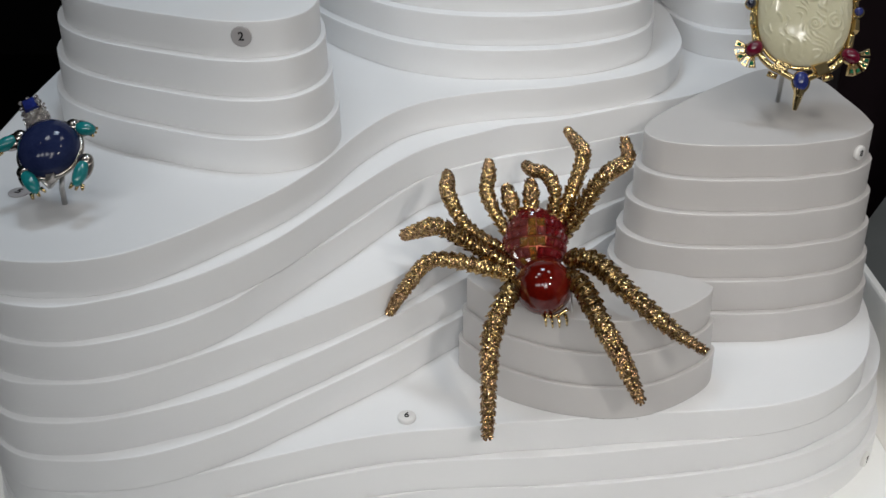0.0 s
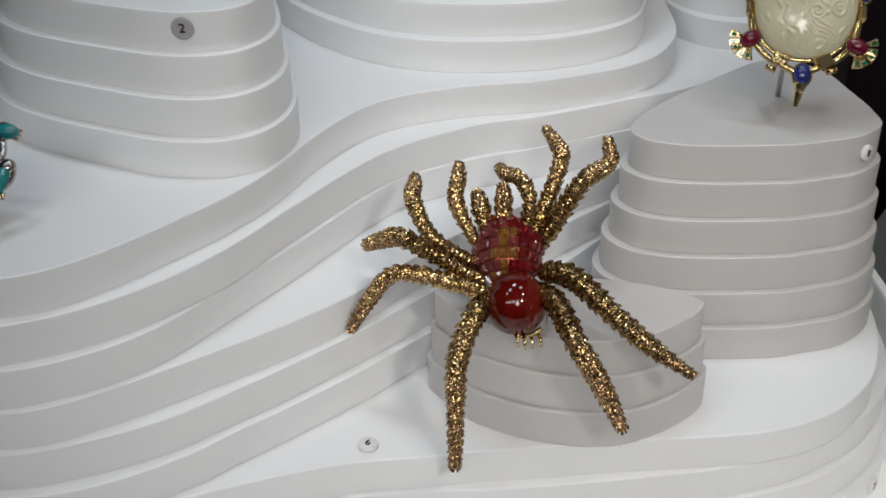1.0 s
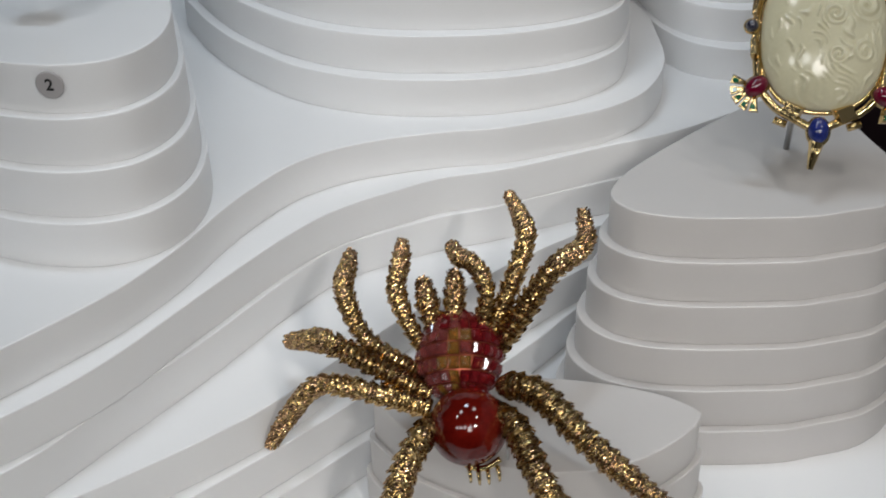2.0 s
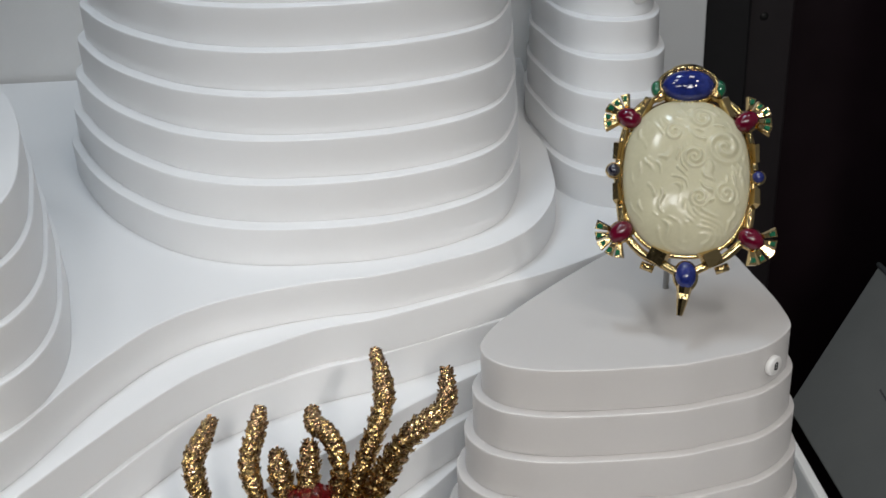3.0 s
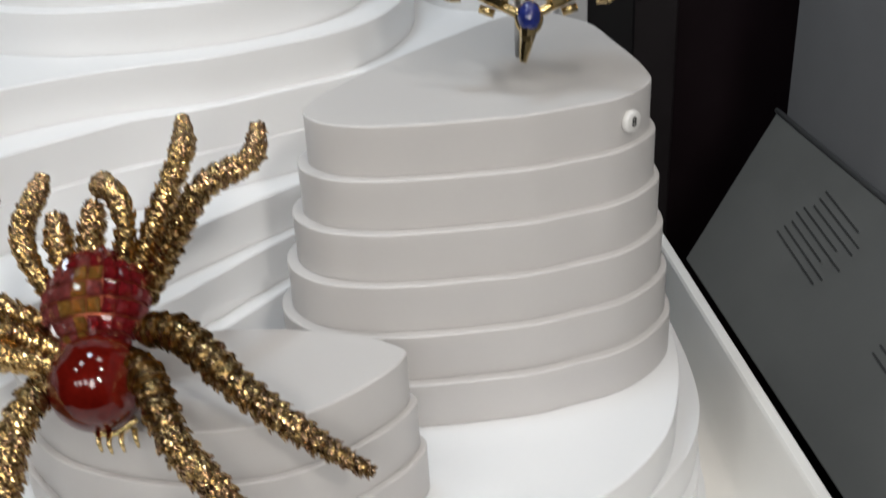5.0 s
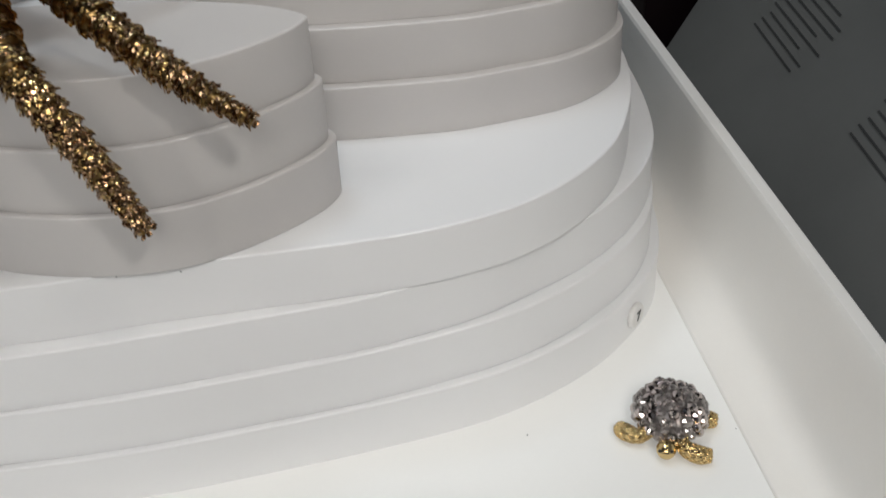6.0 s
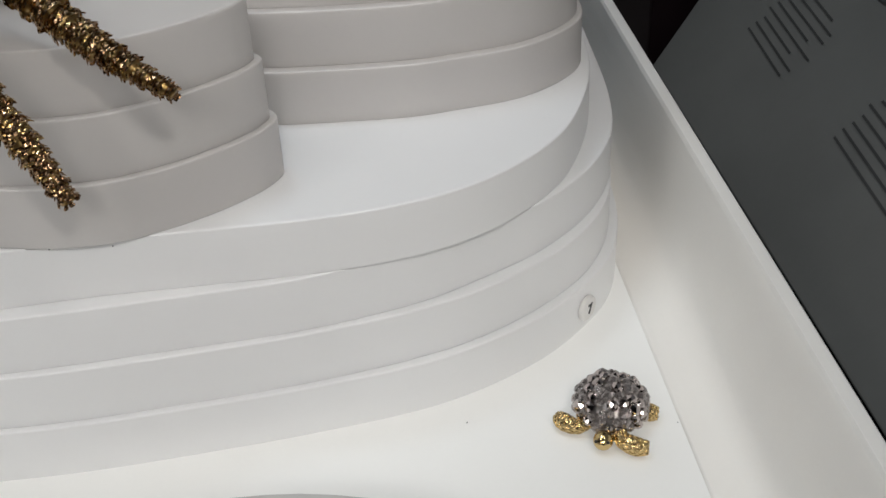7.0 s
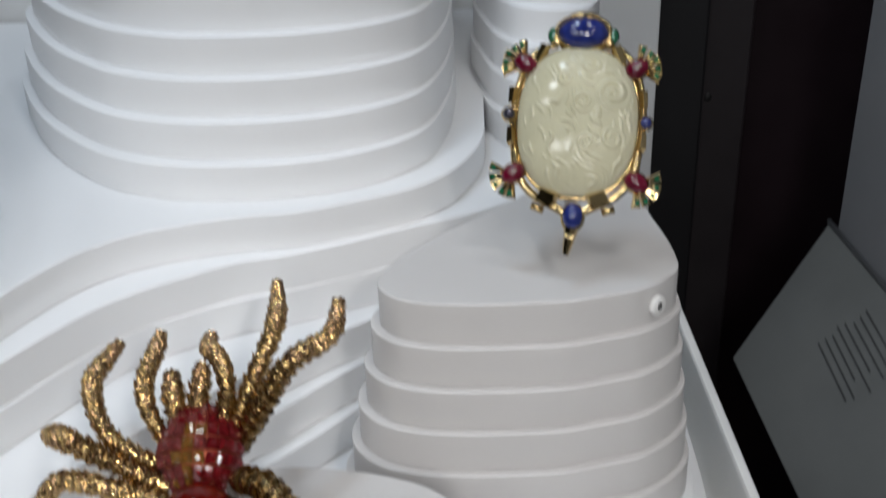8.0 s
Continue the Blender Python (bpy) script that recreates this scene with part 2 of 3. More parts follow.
FRONTS = [
    # base layers, floor upwards
    ([(-185, 372), (-170, 330), (-148, 308), (-124, 302), (-98, 307), (-74, 316), (-53, 324), (-31, 332), (-8, 338), (15, 342), (48, 344), (74, 346), (101, 350), (129, 355), (158, 362), (174, 369), (191, 380), (204, 393), (213, 406), (219, 426), (221, 460), (221, 540)], 221),
    ([(-185, 373), (-169, 331), (-147, 309), (-124, 304), (-98, 309), (-74, 318), (-53, 326), (-31, 334), (-8, 340), (15, 344), (48, 345), (74, 347), (101, 351), (129, 356), (158, 364), (174, 371), (190, 382), (204, 396), (213, 412), (218, 432), (220, 470), (220, 540)], 220),
    ([(-185, 374), (-168, 332), (-147, 310), (-124, 305), (-98, 310), (-74, 319), (-53, 328), (-31, 335), (-8, 341), (15, 344), (48, 346), (74, 349), (101, 353), (131, 358), (159, 367), (175, 376), (191, 387), (207, 405), (216, 424), (220, 448), (221, 500), (221, 550)], 221),
    ([(-185, 375), (-168, 333), (-147, 311), (-124, 306), (-98, 312), (-74, 321), (-53, 329), (-31, 337), (-8, 343), (15, 346), (40, 350), (62, 352), (83, 355), (105, 357), (128, 359), (147, 362), (167, 369), (182, 379), (197, 396), (206, 416), (212, 440), (214, 490), (214, 550)], 214),
    # upper layers
    ([(-182, 362), (-163, 325), (-146, 311), (-123, 308), (-102, 311), (-83, 319), (-63, 332), (-53, 341), (-32, 359), (-10, 379), (14, 404), (36, 424), (58, 443), (78, 465), (97, 488), (122, 508), (160, 535), (195, 560), (205, 600)], 206),
    ([(-182, 364), (-160, 324), (-144, 313), (-122, 312), (-102, 317), (-72, 331), (-53, 346), (-32, 364), (-10, 385), (14, 410), (34, 430), (56, 450), (76, 472), (98, 493), (124, 511), (160, 537), (194, 562), (204, 602)], 205),
    ([(-182, 366), (-158, 325), (-146, 317), (-131, 315), (-110, 317), (-92, 326), (-63, 346), (-34, 368), (-12, 388), (9, 414), (30, 438), (54, 460), (76, 480), (100, 498), (126, 514), (160, 539), (193, 564), (203, 604)], 204),
    ([(-182, 368), (-156, 327), (-139, 319), (-118, 318), (-91, 329), (-72, 345), (-54, 371), (-34, 401), (-12, 438), (3, 459), (22, 472), (41, 482), (61, 489), (82, 499), (102, 508), (128, 519), (161, 541), (192, 566), (202, 606)], 203),
    ([(-182, 370), (-152, 327), (-128, 320), (-108, 325), (-89, 335), (-71, 350), (-53, 372), (-34, 405), (-13, 440), (0, 457), (13, 468), (24, 475), (41, 485), (62, 491), (83, 500), (105, 511), (130, 522), (162, 543), (191, 568), (201, 608)], 202),
    ([(-182, 372), (-152, 331), (-123, 326), (-104, 331), (-87, 344), (-70, 363), (-52, 386), (-39, 410), (-30, 434), (-23, 449), (-12, 467), (3, 480), (24, 489), (44, 494), (64, 497), (85, 505), (106, 515), (122, 530), (132, 550), (137, 570), (138, 600)], 138),
]
terrace = thing("display_terrace", "white acrylic display landscape built of stacked curved layers", "display stand")
for k, (front, right) in enumerate(FRONTS):
    setback = (0.0, 0.0008, 0.0010, 0.0010)[k] if k < 4 else 0.0
    part("layer", slab(inset(terrace_loop(front, right), setback), k * H, (k + 1) * H), WHITE, terrace)


def plinth(points, level, layers, shrink, mat, label, lean=0.0, lean_from=0.8, shift=(0.0, 0.0)):
    """A stack of layers, each a little smaller than the one below it. Returns the outlines."""
    stand = thing("display_plinth", label, "plinth", group="layered plinths")
    loop, rings = ccw(spline(mm(points), True, 6)), []
    for i in range(layers):
        ring = inset(loop, shrink * i)
        ring = [Vector((p.x + shift[0] * i, lean_from - (lean_from - p.y) * (1 - lean * i) + shift[1] * i)) for p in ring]
        part("layer", slab(ring, (level + i) * H, (level + i + 1) * H), mat, stand)
        rings.append(ring)
    return rings


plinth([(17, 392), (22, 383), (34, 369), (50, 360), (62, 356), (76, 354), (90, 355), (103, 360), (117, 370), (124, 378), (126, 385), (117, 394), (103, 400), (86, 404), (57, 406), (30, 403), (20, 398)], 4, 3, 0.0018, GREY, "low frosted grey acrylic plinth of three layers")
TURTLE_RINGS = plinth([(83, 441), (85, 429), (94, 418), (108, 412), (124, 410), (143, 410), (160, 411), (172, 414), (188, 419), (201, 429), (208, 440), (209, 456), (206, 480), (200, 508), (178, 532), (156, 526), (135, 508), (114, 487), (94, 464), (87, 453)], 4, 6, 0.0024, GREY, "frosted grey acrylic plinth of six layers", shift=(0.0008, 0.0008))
LEFT_RINGS = plinth([(-172, 488), (-166, 460), (-154, 441), (-134, 425), (-104, 410), (-78, 400), (-60, 399), (-47, 404), (-39, 414), (-35, 428), (-36, 448), (-45, 480), (-60, 520), (-82, 556), (-120, 568), (-158, 535)], 10, 4, 0.0022, WHITE, "white acrylic plinth of four layers", shift=(0.0, 0.0020))
plinth([(-85, 629), (-73, 598), (-53, 564), (-33, 540), (-14, 523), (12, 511), (42, 508), (72, 512), (97, 524), (112, 540), (120, 565), (124, 597), (124, 650), (112, 710), (70, 745), (-20, 748), (-72, 700)], 10, 11, 0.0016, WHITE, "tall white acrylic plinth of many layers", 0.0178, 0.80, (0.0012, 0.0))
BACK_RINGS = plinth([(131, 672), (136, 631), (142, 604), (151, 588), (162, 580), (174, 577), (188, 582), (197, 600), (199, 640), (196, 690), (165, 715), (140, 708)], 9, 9, 0.0017, WHITE, "narrow white acrylic plinth beside the back wall", 0.036, 0.78)

# ---- small parts for the jewels ----


def frame_at(origin, right, up):
    """A pose at origin whose x is right, y roughly up and z towards the viewer."""
    x = Vector(right).normalized()
    z = x.cross(Vector(up)).normalized()
    y = z.cross(x)
    m = Matrix((x, y, z)).transposed().to_4x4()
    m.translation = origin
    return m


def cabochon(bm, at, rx, ry, rz, turn=0.0, rings=8, around=20, under=0.3):
    """An oval domed stone on the plane of its setting."""
    m = Matrix.Translation(at) @ Matrix.Rotation(turn, 4, "Z")
    loops = []
    for i in range(rings):
        a = -under + (math.pi / 2 + under) * i / rings
        loops.append([bm.verts.new(m @ Vector((rx * math.cos(a) * math.cos(t), ry * math.cos(a) * math.sin(t), rz * math.sin(a)))) for t in (2 * math.pi * k / around for k in range(around))])
    top = bm.verts.new(m @ Vector((0, 0, rz)))
    for a, b in zip(loops, loops[1:]):
        for k in range(around):
            bm.faces.new((a[k], a[(k + 1) % around], b[(k + 1) % around], b[k]))
    for k in range(around):
        bm.faces.new((loops[-1][k], loops[-1][(k + 1) % around], top))
    bm.faces.new(list(reversed(loops[0])))
    return bm


def tube(bm, path, radii, sides=10, closed=False):
    """A round bar along the path; radii is one number or one for each point."""
    pts = [Vector(p) for p in path]
    n = len(pts)
    radii = [radii] * n if isinstance(radii, float) else radii
    loops, side = [], None
    for i, p in enumerate(pts):
        a, b = (pts[i - 1], pts[(i + 1) % n]) if closed else (pts[max(i - 1, 0)], pts[min(i + 1, n - 1)])
        way = (b - a).normalized()
        if side is None:
            side = way.orthogonal().normalized()
        side = (side - way * side.dot(way)).normalized()
        other = way.cross(side)
        loops.append([bm.verts.new(p + (side * math.cos(t) + other * math.sin(t)) * radii[i]) for t in (2 * math.pi * k / sides for k in range(sides))])
    pairs = list(zip(loops, loops[1:])) + ([(loops[-1], loops[0])] if closed else [])
    for a, b in pairs:
        for k in range(sides):
            bm.faces.new((a[k], a[(k + 1) % sides], b[(k + 1) % sides], b[k]))
    if not closed:
        bm.faces.new(list(reversed(loops[0])))
        bm.faces.new(loops[-1])
    return bm


def wedge(bm, m, w0, w1, length, thick):
    """A flat tapered plate along local y, w0 wide at its foot and w1 at its end, with sloped sides."""
    low, high = [], []
    for x, y in ((-w0 / 2, 0), (w0 / 2, 0), (w1 / 2, length), (-w1 / 2, length)):
        low.append(bm.verts.new(m @ Vector((x, y, 0))))
        high.append(bm.verts.new(m @ Vector((x * 0.78, length * 0.08 + y * 0.86, thick))))
    for k in range(4):
        bm.faces.new((low[k], low[(k + 1) % 4], high[(k + 1) % 4], high[k]))
    bm.faces.new(high)
    bm.faces.new(list(reversed(low)))
    return bm


def cut_stone(bm, m, w0, w1, length, thick):
    """A step-cut stone along local y: a low girdle, sloped facets and a small flat table."""
    rings = []
    for scale, z in ((1.0, 0.0), (0.94, thick * 0.45), (0.46, thick)):
        rings.append([bm.verts.new(m @ Vector((x * scale, length / 2 + (y - length / 2) * scale, z))) for x, y in ((-w0 / 2, 0), (w0 / 2, 0), (w1 / 2, length), (-w1 / 2, length))])
    for a, b in zip(rings, rings[1:]):
        for k in range(4):
            bm.faces.new((a[k], a[(k + 1) % 4], b[(k + 1) % 4], b[k]))
    bm.faces.new(rings[-1])
    bm.faces.new(list(reversed(rings[0])))
    return bm


def beads(bm, path, radius):
    for p in path:
        bmesh.ops.create_icosphere(bm, subdivisions=1, radius=radius, matrix=Matrix.Translation(p))
    return bm


def writing(text, height, at, parent):
    """Built-in letters as a thin mesh, centred on the pose."""
    curve = bpy.data.curves.new("digit", "FONT")
    curve.body, curve.size, curve.extrude, curve.offset = text, height, 0.00008, height * 0.022
    curve.align_x, curve.align_y = "CENTER", "CENTER"
    source = bpy.data.objects.new("digit_source", curve)
    mesh = bpy.data.meshes.new_from_object(source)
    bpy.data.objects.remove(source)
    mesh.materials.append(INK)
    ob = new("digit", mesh)
    ob.parent, ob.matrix_local = parent, at
    return tagged(ob, "black printed number")


def number_disc(text, at, mat, label, radius=0.0041, thick=0.0018):
    """A small round number marker; its face looks along local z."""
    disc = thing("number_marker", label, "number label", at, group="number markers")
    bm = bmesh.new()
    outline = [(radius * 0.96, 0.0), (radius, 0.0003), (radius, thick * 0.62), (radius * 0.93, thick * 0.9), (radius * 0.84, thick)]
    loops = [[bm.verts.new((r * math.cos(t), r * math.sin(t), z)) for t in (2 * math.pi * k / 32 for k in range(32))] for r, z in outline]
    for a, b in zip(loops, loops[1:]):
        for k in range(32):
            bm.faces.new((a[k], a[(k + 1) % 32], b[(k + 1) % 32], b[k]))
    bm.faces.new(loops[-1]).smooth = False
    bm.faces.new(list(reversed(loops[0])))
    part("disc", bm, mat, disc)
    if text:
        writing(text, radius * 1.15, Matrix.Translation((0, 0, thick + 0.0001)), disc)
    else:
        bm = box(bmesh.new(), -0.0005, -0.0013, thick, 0.0005, 0.0013, thick + 0.00012)
        part("printed_bar", bm, INK, disc, smooth=False)
    return disc


def on_wall(ring, x, y, z):
    """A pose on the upright edge of a layer near (x, y), looking outwards."""
    spot = Vector((x, y))
    i = min(range(len(ring)), key=lambda k: (ring[k] - spot).length)
    way = (ring[(i + 1) % len(ring)] - ring[i - 1]).normalized()
    return frame_at((ring[i].x, ring[i].y, z), (way.x, way.y, 0), (0, 0, 1))


number_disc("2", on_wall(LEFT_RINGS[3], -0.068, 0.414, 13.6 * H), DISC_GREY, "round grey number marker on the layered plinth", 0.0042, 0.0008)
number_disc("8", on_wall(TURTLE_RINGS[5], 0.194, 0.433, 9.45 * H), DISC, "round white number marker on the frosted plinth", 0.0034, 0.0019)
number_disc("7", on_wall(ccw(terrace_loop(*FRONTS[0])), 0.2035, 0.3915, 0.45 * H), DISC, "round white number marker on the lowest layer", 0.0038, 0.0016)
number_disc("", on_wall(BACK_RINGS[5], 0.186, 0.605, 14.6 * H), DISC, "round white number marker on the narrow plinth", 0.0041, 0.0018)
number_disc("6", pose(-0.004, 0.353, 4 * H), DISC, "round white number marker lying on the terrace", 0.0038, 0.0020)
number_disc("5", pose(-0.157, 0.381, 10 * H, 0, 0, -12), DISC_GREY, "round grey number marker lying on the plateau", 0.0043, 0.0008)

# ---- spider ----


def scaly_leg(name, points, radii, parent, seed):
    """A bent leg clad in small pointed metal scales."""
    rng = random.Random(seed)
    path = spline(points, False, 24)
    n = len(path)
    grown = [Vector((r, 0)) for r in radii]
    thick = [v.x for v in spline(grown, False, 24)]
    if len(thick) < n:
        thick += [thick[-1]] * (n - len(thick))
    bulge, gone = [], rng.random() * 0.004
    for i in range(n):
        gone += (path[i] - path[i - 1]).length if i else 0.0
        bulge.append(thick[i] * (0.64 + 0.32 * ((gone / 0.0037) % 1.0)))
    leg = part(name, tube(bmesh.new(), path, bulge, 12), SHADED_GOLD, parent)
    bm = bmesh.new()
    side = None
    run = 0.0
    for i in range(1, n):
        a, b = path[i - 1], path[i]
        way, length = (b - a).normalized(), (b - a).length
        if side is None:
            side = way.orthogonal().normalized()
        side = (side - way * side.dot(way)).normalized()
        other = way.cross(side)
        run += length
        while run > 0:
            run -= 0.00066
            far, r = i / n, bulge[i]
            bunch = (r / thick[i] - 0.64) / 0.32
            count = max(9, int(2 * math.pi * r / 0.00105))
            turn0 = rng.random() * 6.28
            for k in range(count):
                t = turn0 + 2 * math.pi * (k + rng.uniform(-0.35, 0.35)) / count
                out = side * math.cos(t) + other * math.sin(t)
                across = way.cross(out)
                foot = a + (b - a) * rng.random() + out * r * 0.97
                lift = rng.uniform(0.06, 0.34) + 0.16 * bunch + 0.34 * far
                size = rng.uniform(0.0009, 0.0016) * (1.12 - 0.30 * far)
                lean = (way * (1.1 - lift * 0.7) + out * lift + across * rng.uniform(-0.25, 0.25)).normalized()
                tip, half = foot + lean * size, across * rng.uniform(0.00052, 0.00086) * (1.15 - 0.36 * far)
                hump = foot + lean * size * 0.45 + out * 0.0003
                v = [bm.verts.new(p) for p in (foot - half * 0.6, foot + half * 0.6, foot + lean * size * 0.62 + half, foot + lean * size * 0.62 - half, tip + half * 0.62, hump, tip - half * 0.62)]
                dull = rng.random() < 0.06 + 0.85 * far ** 1.4
                for f in ((0, 1, 5), (1, 2, 5), (2, 4, 5), (4, 6, 5), (6, 3, 5), (3, 0, 5)):
                    bm.faces.new([v[q] for q in f]).material_index = int(dull)
    tagged(part("scale_coat", bm, SCALE, leg, "small pointed gold scales", smooth=False), kind="stuff").data.materials.append(DULL_SCALE)
    return leg


def scale_metal(name, dark, mid, light, rough):
    """Metal whose tone changes from scale to scale."""
    mat = bpy.data.materials.new(name)
    mat.use_nodes = True
    nodes, links = mat.node_tree.nodes, mat.node_tree.links
    geo, ramp = nodes.new("ShaderNodeNewGeometry"), nodes.new("ShaderNodeValToRGB")
    ramp.color_ramp.elements[0].color, ramp.color_ramp.elements[1].color = (*dark, 1), (*light, 1)
    ramp.color_ramp.elements.new(0.5).color = (*mid, 1)
    links.new(geo.outputs["Random Per Island"], ramp.inputs[0])
    links.new(ramp.outputs[0], nodes["Principled BSDF"].inputs["Base Color"])
    nodes["Principled BSDF"].inputs["Metallic"].default_value = 1.0
    nodes["Principled BSDF"].inputs["Roughness"].default_value = rough
    return mat


SCALE = scale_metal("gold_scales", (0.29, 0.180, 0.068), (0.52, 0.345, 0.135), (0.80, 0.58, 0.28), 0.24)
DULL_SCALE = scale_metal("dull_brown_scales", (0.20, 0.115, 0.060), (0.36, 0.215, 0.115), (0.58, 0.38, 0.22), 0.24)

spider = thing("spider_brooch", "gold spider brooch with scaly legs and red gem body", "brooch", pose(0.05, 0.38, 0.12))
SPIDER_INV = Matrix.Translation((-0.05, -0.38, -0.12))


def on_spider(points):
    return [SPIDER_INV @ Vector(p) for p in points]


LEGS = [
    ([(0.058, 0.388, 0.124), (0.067, 0.390, 0.138), (0.076, 0.395, 0.150), (0.087, 0.409, 0.151), (0.088, 0.425, 0.153)], (42, 44, 40, 34, 20)),
    ([(0.056, 0.388, 0.127), (0.063, 0.396, 0.141), (0.069, 0.411, 0.152), (0.068, 0.425, 0.1515), (0.065, 0.443, 0.150)], (36, 36, 36, 30, 18)),
    ([(0.055, 0.388, 0.133), (0.0565, 0.394, 0.144), (0.053, 0.402, 0.148), (0.048, 0.410, 0.146), (0.046, 0.421, 0.143)], (30, 32, 32, 30, 22)),
    ([(0.046, 0.388, 0.131), (0.047, 0.396, 0.139), (0.047, 0.404, 0.1435)], (30, 36, 22)),
    ([(0.042, 0.389, 0.130), (0.039, 0.396, 0.137), (0.037, 0.404, 0.1415)], (30, 38, 22)),
    ([(0.039, 0.385, 0.126), (0.032, 0.392, 0.136), (0.029, 0.401, 0.140), (0.030, 0.412, 0.143), (0.030, 0.421, 0.1445)], (28, 32, 34, 32, 22)),
    ([(0.040, 0.381, 0.122), (0.030, 0.382, 0.127), (0.020, 0.386, 0.133), (0.013, 0.400, 0.140), (0.0125, 0.418, 0.138), (0.012, 0.430, 0.135)], (30, 30, 32, 36, 30, 18)),
    ([(0.040, 0.376, 0.119), (0.028, 0.378, 0.125), (0.010, 0.380, 0.135), (0.002, 0.391, 0.128), (-0.006, 0.403, 0.119)], (36, 40, 42, 34, 26)),
    ([(0.040, 0.370, 0.118), (0.026, 0.373, 0.121), (0.007, 0.378, 0.121), (-0.004, 0.383, 0.106), (-0.013, 0.387, 0.089)], (38, 40, 36, 32, 22)),
    ([(0.044, 0.365, 0.119), (0.037, 0.356, 0.118), (0.0305, 0.349, 0.104), (0.0295, 0.345, 0.085), (0.029, 0.341, 0.061)], (36, 44, 42, 34, 24)),
    ([(0.056, 0.368, 0.121), (0.064, 0.356, 0.123), (0.071, 0.342, 0.115), (0.080, 0.340, 0.099), (0.0883, 0.3405, 0.0795)], (34, 42, 42, 38, 22)),
    ([(0.060, 0.374, 0.124), (0.070, 0.368, 0.126), (0.0855, 0.3545, 0.1175), (0.099, 0.349, 0.1075), (0.1124, 0.3437, 0.100)], (38, 46, 42, 34, 16)),
]
for i, (pts, radii) in enumerate(LEGS):
    scaly_leg("leg" if len(pts) > 3 else "palp", on_spider(pts), [r * (0.88 if i < 9 and len(pts) > 3 else 1.0) / 10000 for r in radii], spider, 11 + i)

# gem-set thorax
THORAX = frame_at(SPIDER_INV @ Vector((0.0485, 0.384, 0.1265)), (1, 0.0, 0.0), (-0.1, 0.80, 0.58))
bm = bmesh.new()
cabochon(bm, (0, 0, 0), 0.0122, 0.0135, 0.0095, rings=10, around=28, under=0.8)
bmesh.ops.transform(bm, matrix=THORAX, verts=bm.verts)
thorax = part("thorax", bm, SCALE_GOLD_BACK, spider, "gold thorax set with cut red stones")
rng = random.Random(5)
GEM_X, GEM_Y, GEM_Z = 0.0122, 0.0136, 0.0098
RINGS_OF_GEMS, COLUMNS = 9, 12
for ring in range(RINGS_OF_GEMS):
    phi = radians(-74 + 148 * ring / (RINGS_OF_GEMS - 1))
    for k in range(COLUMNS):
        t = radians(-16 + 212 * (k + 0.5) / COLUMNS)
        spot = Vector((GEM_X * math.cos(phi) * math.cos(t), GEM_Y * math.sin(phi), GEM_Z * math.cos(phi) * math.sin(t)))
        out = Vector((spot.x / GEM_X**2, spot.y / GEM_Y**2, spot.z / GEM_Z**2)).normalized()
        across = Vector((math.sin(t) * GEM_X, 0, -math.cos(t) * GEM_Z)).normalized()
        m = frame_at(spot - out * 0.0005, across, out.cross(across))
        wide = radians(212) * 0.0115 * math.cos(phi) / COLUMNS * 1.02
        deep = 0.0038
        tilt = Matrix.Rotation(rng.uniform(-0.34, 0.34), 4, "Y") @ Matrix.Rotation(rng.uniform(-0.34, 0.34), 4, "X")
        bm = cut_stone(bmesh.new(), THORAX @ m @ tilt @ Matrix.Translation((0, -deep / 2, 0)), wide, wide * rng.uniform(0.88, 1.0), deep, rng.uniform(0.0011, 0.0017))
        warm = math.exp(-((spot.x + 0.0015) / 0.0046) ** 2 - ((spot.y + 0.001) / 0.0105) ** 2) + rng.uniform(-0.42, 0.3)
        cool = -spot.x / 0.012 + rng.uniform(-0.5, 0.5)
        mat = AMBER_GEM if warm > 0.5 else (PINK_GEM if cool > 0.15 else RED_GEM)
        part("gem", bm, mat, thorax, smooth=False)

# bead head with jaws
bm = bmesh.new()
bmesh.ops.create_uvsphere(bm, u_segments=40, v_segments=24, radius=0.0113, matrix=Matrix.Translation(SPIDER_INV @ Vector((0.0510, 0.3625, 0.1180))))
head = part("head", bm, CORAL, spider, "polished cherry-red round bead")
jaw = on_spider([(0.050, 0.3560, 0.1095), (0.0535, 0.3548, 0.1090), (0.0570, 0.3548, 0.1100), (0.0600, 0.3556, 0.1120)])
jaw_bar = part("jaw_bar", tube(bmesh.new(), spline(jaw, False, 4), 0.0009, 8), GOLD, spider)
for a, b in ((0.0510, 0.3525), (0.0535, 0.3515), (0.0562, 0.3518), (0.0592, 0.3530)):
    fang = on_spider([(a, 0.3552, 0.1095), (a + 0.0004, b, 0.1085), (a + 0.0006, b + 0.0002, 0.1058)])
    part("fang", tube(bmesh.new(), fang, [0.0008, 0.0006, 0.0004], 7), GOLD, jaw_bar)
bm = tube(bmesh.new(), on_spider([(0.062, 0.366, 0.118), (0.0622, 0.3625, 0.112), (0.0622, 0.3605, 0.107)]), 0.0004, 6)
part("pin_catch", bm, STEEL, spider)
bm = tube(bmesh.new(), on_spider([(0.050, 0.383, 0.124), (0.052, 0.386, 0.115), (0.056, 0.388, 0.104)]), 0.0011, 8)
part("mount_rod", bm, STEEL, spider)

# ---- jade turtle ----
TURTLE = frame_at((0.1665, 0.4600, 0.1985), (0.0395, -0.0065, 0.0), (0.004, 0.028, 0.041))
turtle = thing("jade_turtle_brooch", "gold turtle brooch with a carved pale jade shell on a rod", "brooch", TURTLE)


